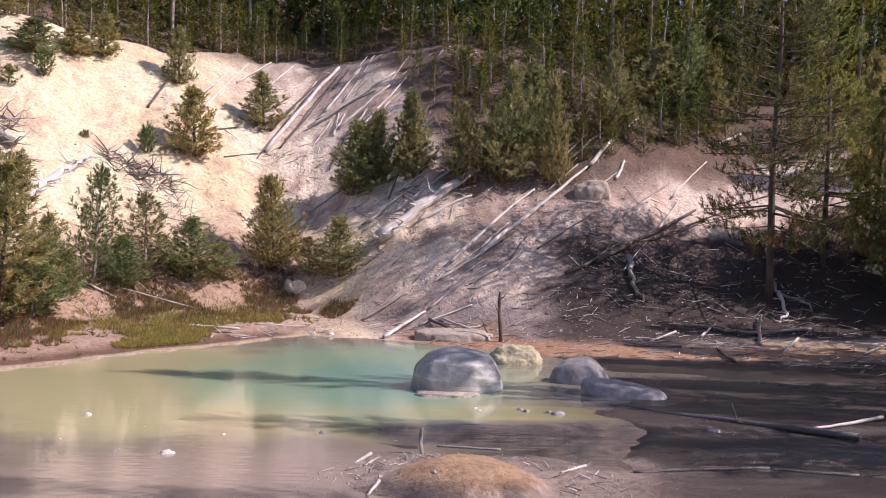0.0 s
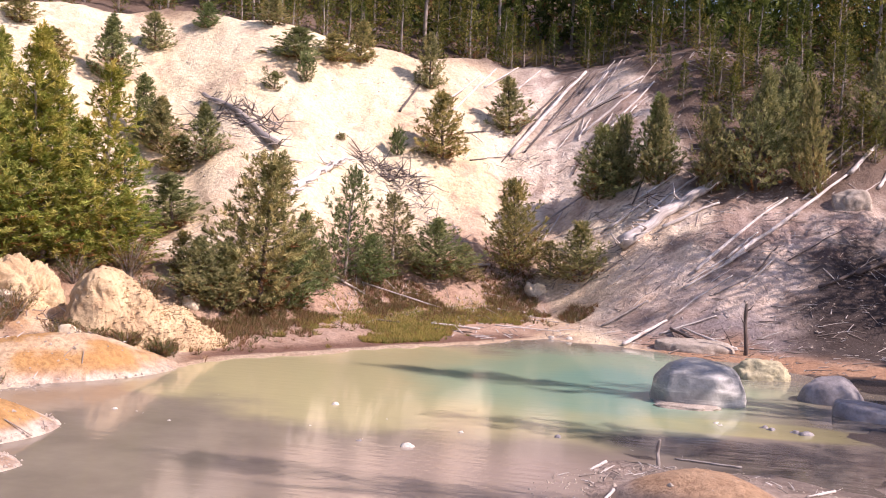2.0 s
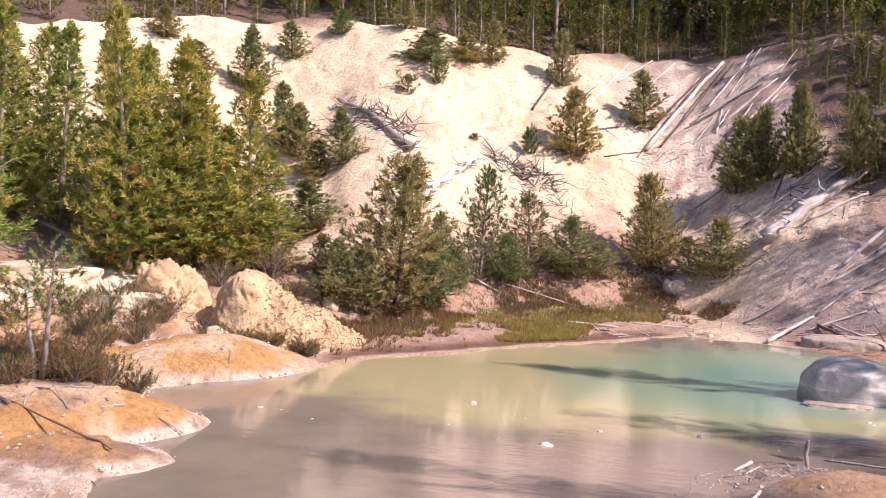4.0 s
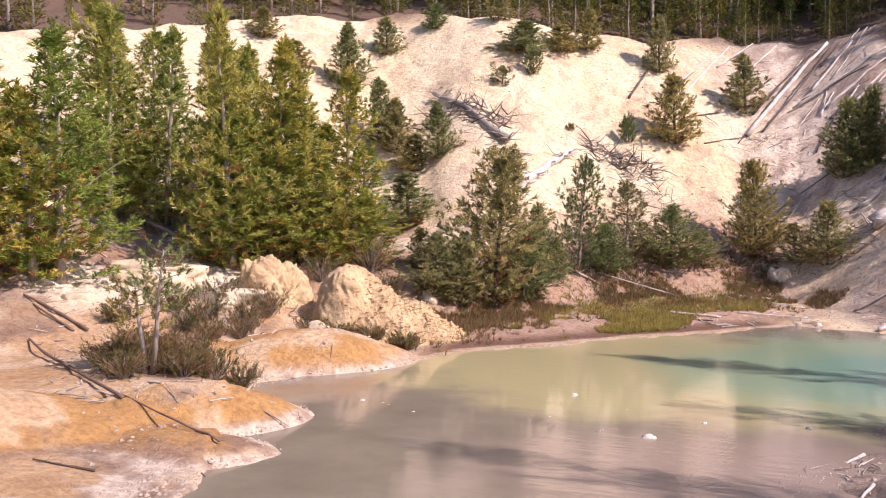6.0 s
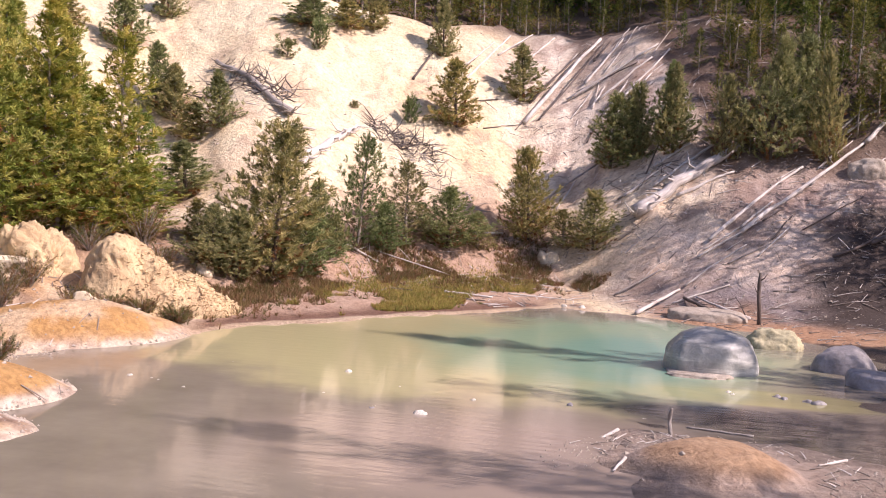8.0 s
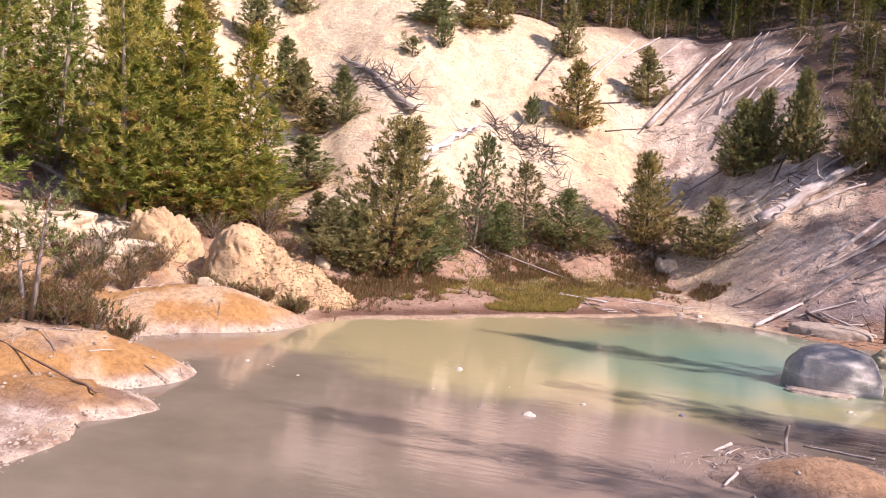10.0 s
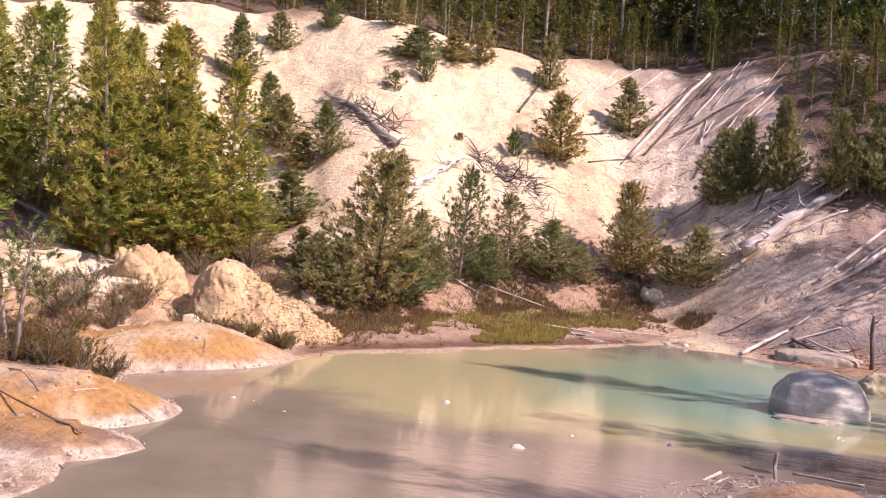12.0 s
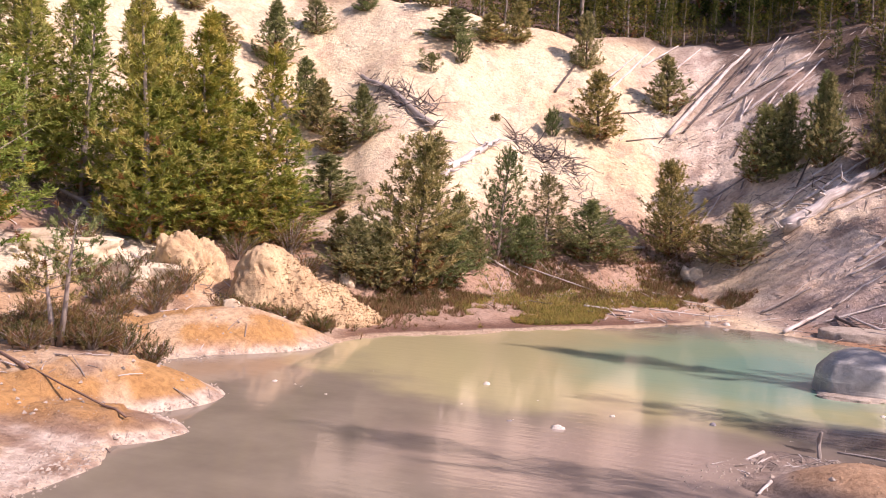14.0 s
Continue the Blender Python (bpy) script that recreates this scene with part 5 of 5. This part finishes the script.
def twin_pine(x, y, h):
    """A little pine on two bare stems, with open foliage near the tops."""
    g = np.random.default_rng(77)
    tree = new("pine_tree")
    tree.location = (x, y, height(x, y) - 0.03)
    for sx, top in ((-0.11, h * 0.72), (0.12, h)):
        spine = [(sx * 0.5, 0, 0), (sx * 1.2, 0.02, top * 0.3), (sx * 1.8, 0, top * 0.6), (sx * 2.6, 0.03, top * 0.97)]
        parts = [tube(spine, [0.05, 0.042, 0.03, 0.01], 7)]
        cs, axs = [], []
        for k in range(16):
            u = 0.5 + 0.48 * k / 16
            az, L = k * 2.4 + g.uniform(-0.4, 0.4), 0.5 * (1.2 - u) + 0.16
            p = np.array([sx * (1.2 + 1.4 * u), 0, top * u])
            e = p + np.array([math.cos(az) * L, math.sin(az) * L, 0.12])
            parts.append(tube([p, (p + e) / 2, e], [0.009, 0.007, 0.004], 4))
            for f in (0.5, 0.65, 0.8, 0.92, 1.0, 1.08):
                cs.append(p + (e - p) * f + g.normal(size=3) * 0.07)
                axs.append(np.array([math.cos(az) * 0.6, math.sin(az) * 0.6, 0.6]))
        V, F, U = join_tubes(parts)
        mesh_object("trunk", V, F, GREY_BARK, tree, uvs=U, smooth_shade=True)
        v = tufts(np.array(cs), np.array(axs), 0.13, 0.018, 26, g, 0.08)
        needle_object("crown", v, 26, PINE, tree)
    tagged(tree, "small open pine on two bare grey stems by the shore", "tree")


for sx, sy, sh, sw in ((-12.0, 13.35, 0.36, 1.2), (-11.5, 13.4, 0.34, 1.1), (-11.0, 13.6, 0.34, 1.0), (-12.5, 13.3, 0.4, 1.0), (-11.9, 13.9, 0.55, 1.1), (-11.2, 14.1, 0.5, 1.0),
                       (-12.9, 14.2, 0.4, 1.0), (-13.9, 17.6, 0.6, 1.0), (-13.3, 18.2, 0.6, 1.0), (-10.6, 18.7, 0.35, 0.8), (-9.9, 18.9, 0.3, 0.7), (-11.4, 18.9, 0.4, 0.8)):
    shrub(sx, sy, sh, sw)
twin_pine(-11.5, 13.1, 2.1)


def scatter_grass():
    g = np.random.default_rng(5)
    n = 21000
    az = g.uniform(7.5, 22.5, n)
    d = np.abs(g.normal(size=n)) * 1.9 + 0.5
    r = np.interp(az, BEAR, SHORE) + d
    x, y = -r * np.sin(np.radians(az)), r * np.cos(np.radians(az))
    keep = fbm(x, y, 1.3, 51) + 0.35 * (fbm(x, y, 0.35, 55) - 0.5) > 0.4 + 0.3 * smooth(12, 7.5, az) + 0.3 * smooth(18.5, 22.5, az)
    x, y, d = x[keep], y[keep], d[keep]
    z = ground(x, y)
    c = np.stack([x, y, z], 1)
    v = tufts(c, np.tile([0.0, 0.0, 1.0], (len(c), 1)), 0.10, 0.012, 6, g)
    ob = needle_object("grass", v, 6, SEDGE, None, 0.12)
    tagged(ob, "short green and straw-coloured sedge along the far bank", "grass", kind="stuff")


scatter_grass()


def scatter_litter():
    """Small sticks, bleached twigs and stones strewn on the slopes and the shaded flat."""
    g = np.random.default_rng(19)
    heaps = ([], [], []), ([], [], [])
    def stick(x, y, L, w, lift, across=False):
        z = max(height(x, y), 0.0)
        a = g.normal() * 0.4 if across else g.uniform(0, math.pi)
        dx, dy = math.cos(a) * L / 2, math.sin(a) * L / 2
        p, q = (x - dx, y - dy), (x + dx, y + dy)
        zp, zq = max(height(*p), 0) + w, max(height(*q), 0) + w + lift
        v, f, u = tube([(p[0], p[1], zp), (x, y, (zp + zq) / 2 + L * 0.02), (q[0], q[1], zq)], [w, w * 0.8, w * 0.4], 4)
        V, F, U = heaps[int(g.uniform() < 0.45)]
        o = len(V)
        V.extend(v), U.extend(u)
        F.extend(tuple(i + o for i in t) for t in f)
    for k in range(2900):
        zone = g.uniform()
        if zone < 0.28:
            az, r = g.uniform(-25, 4), g.uniform(26.5, 34)
        elif zone < 0.38:
            az, r = g.uniform(-25, 2), g.uniform(24.3, 27)
        elif zone < 0.74:
            az, r = g.normal() * 4.5 + 3.5, g.uniform(31.5, 43)
        elif zone < 0.9:
            az, r = g.uniform(6, 28), g.uniform(26, 31)
        else:
            az, r = g.uniform(28, 47), g.uniform(15, 28)
        x, y = -r * math.sin(math.radians(az)), r * math.cos(math.radians(az))
        if height(x, y) < 0.02:
            continue
        stick(x, y, 0.08 + 0.6 * g.uniform() ** 3, g.uniform(0.006, 0.017), abs(g.normal()) * 0.03, zone < 0.62 and k % 4 > 0)
    for k in range(80):
        a, q = g.uniform(-0.6, 3.0), g.uniform(0.8, 1.25)
        stick(0.35 + 1.6 * q * math.cos(a), 12.9 + 1.3 * q * math.sin(a), g.uniform(0.05, 0.28), g.uniform(0.005, 0.013), 0.03)
    for (V, F, U), mat, text in zip(heaps, (LITTER, PALE_WOOD), ("brown twigs and sticks strewn over the ground", "bleached twigs and sticks strewn over the ground")):
        tagged(mesh_object("twigs", V, F, mat, uvs=U), text, "twigs", kind="stuff")
    V, F = [], []
    for k in range(8000):
        zone = g.uniform()
        if zone < 0.45:
            az, r = g.uniform(-22, 6), g.uniform(27, 37)
        elif zone < 0.6:
            az, r = g.uniform(5, 30), g.uniform(28, 44)
        elif zone < 0.75:
            az, r = g.uniform(28, 45), g.uniform(13, 24)
        else:
            az, r = g.uniform(-9, 5), g.uniform(12, 15.3)
            if g.uniform() < 0.96:
                continue
        x, y = -r * math.sin(math.radians(az)), r * math.cos(math.radians(az))
        z = height(x, y)
        if z < 0.01:
            continue
        s = 0.010 + 0.045 * g.uniform() ** 5
        o = len(V)
        for dx, dy, dz in ((1, 0, 0), (-1, 0, 0), (0, 1, 0), (0, -1, 0), (0, 0, 0.8), (0, 0, -0.6)):
            k2 = s * g.uniform(0.7, 1.3)
            V.append((x + dx * k2 + g.normal() * s * 0.2, y + dy * k2 + g.normal() * s * 0.2, z + dz * k2))
        F.extend(tuple(o + i for i in t) for t in ((0, 2, 4), (2, 1, 4), (1, 3, 4), (3, 0, 4), (2, 0, 5), (1, 2, 5), (3, 1, 5), (0, 3, 5)))
    for k in range(600):
        a, q = g.uniform(-0.5, 3.6), g.uniform(0.92, 1.4)
        x, y = 0.35 + 1.5 * q * math.cos(a), 12.9 + 1.25 * q * math.sin(a)
        z, s, o = max(height(x, y), 0.0), 0.006 + 0.02 * g.uniform() ** 4, len(V)
        for dx, dy, dz in ((1, 0, 0), (-1, 0, 0), (0, 1, 0), (0, -1, 0), (0, 0, 0.8), (0, 0, -0.6)):
            k2 = s * g.uniform(0.6, 1.5)
            V.append((x + dx * k2, y + dy * k2, z + dz * k2))
        F.extend(tuple(o + i for i in t) for t in ((0, 2, 4), (2, 1, 4), (1, 3, 4), (3, 0, 4), (2, 0, 5), (1, 2, 5), (3, 1, 5), (0, 3, 5)))
    made = 0
    while made < 700:
        az, r = g.uniform(27, 44), g.uniform(10.5, 21)
        x, y = -r * math.sin(math.radians(az)), r * math.cos(math.radians(az))
        z = height(x, y)
        if not -0.02 < z < 0.08:
            continue
        made += 1
        s = 0.010 + 0.03 * g.uniform() ** 3
        o = len(V)
        for dx, dy, dz in ((1, 0, 0), (-1, 0, 0), (0, 1, 0), (0, -1, 0), (0, 0, 0.8), (0, 0, -0.6)):
            k2 = s * g.uniform(0.6, 1.5)
            V.append((x + dx * k2, y + dy * k2, z + dz * k2))
        F.extend(tuple(o + i for i in t) for t in ((0, 2, 4), (2, 1, 4), (1, 3, 4), (3, 0, 4), (2, 0, 5), (1, 2, 5), (3, 1, 5), (0, 3, 5)))
    ob = mesh_object("pebbles", V, F, DUN_STONE)
    tagged(ob, "small pale stones strewn over the ground", "stones", kind="stuff")


scatter_litter()
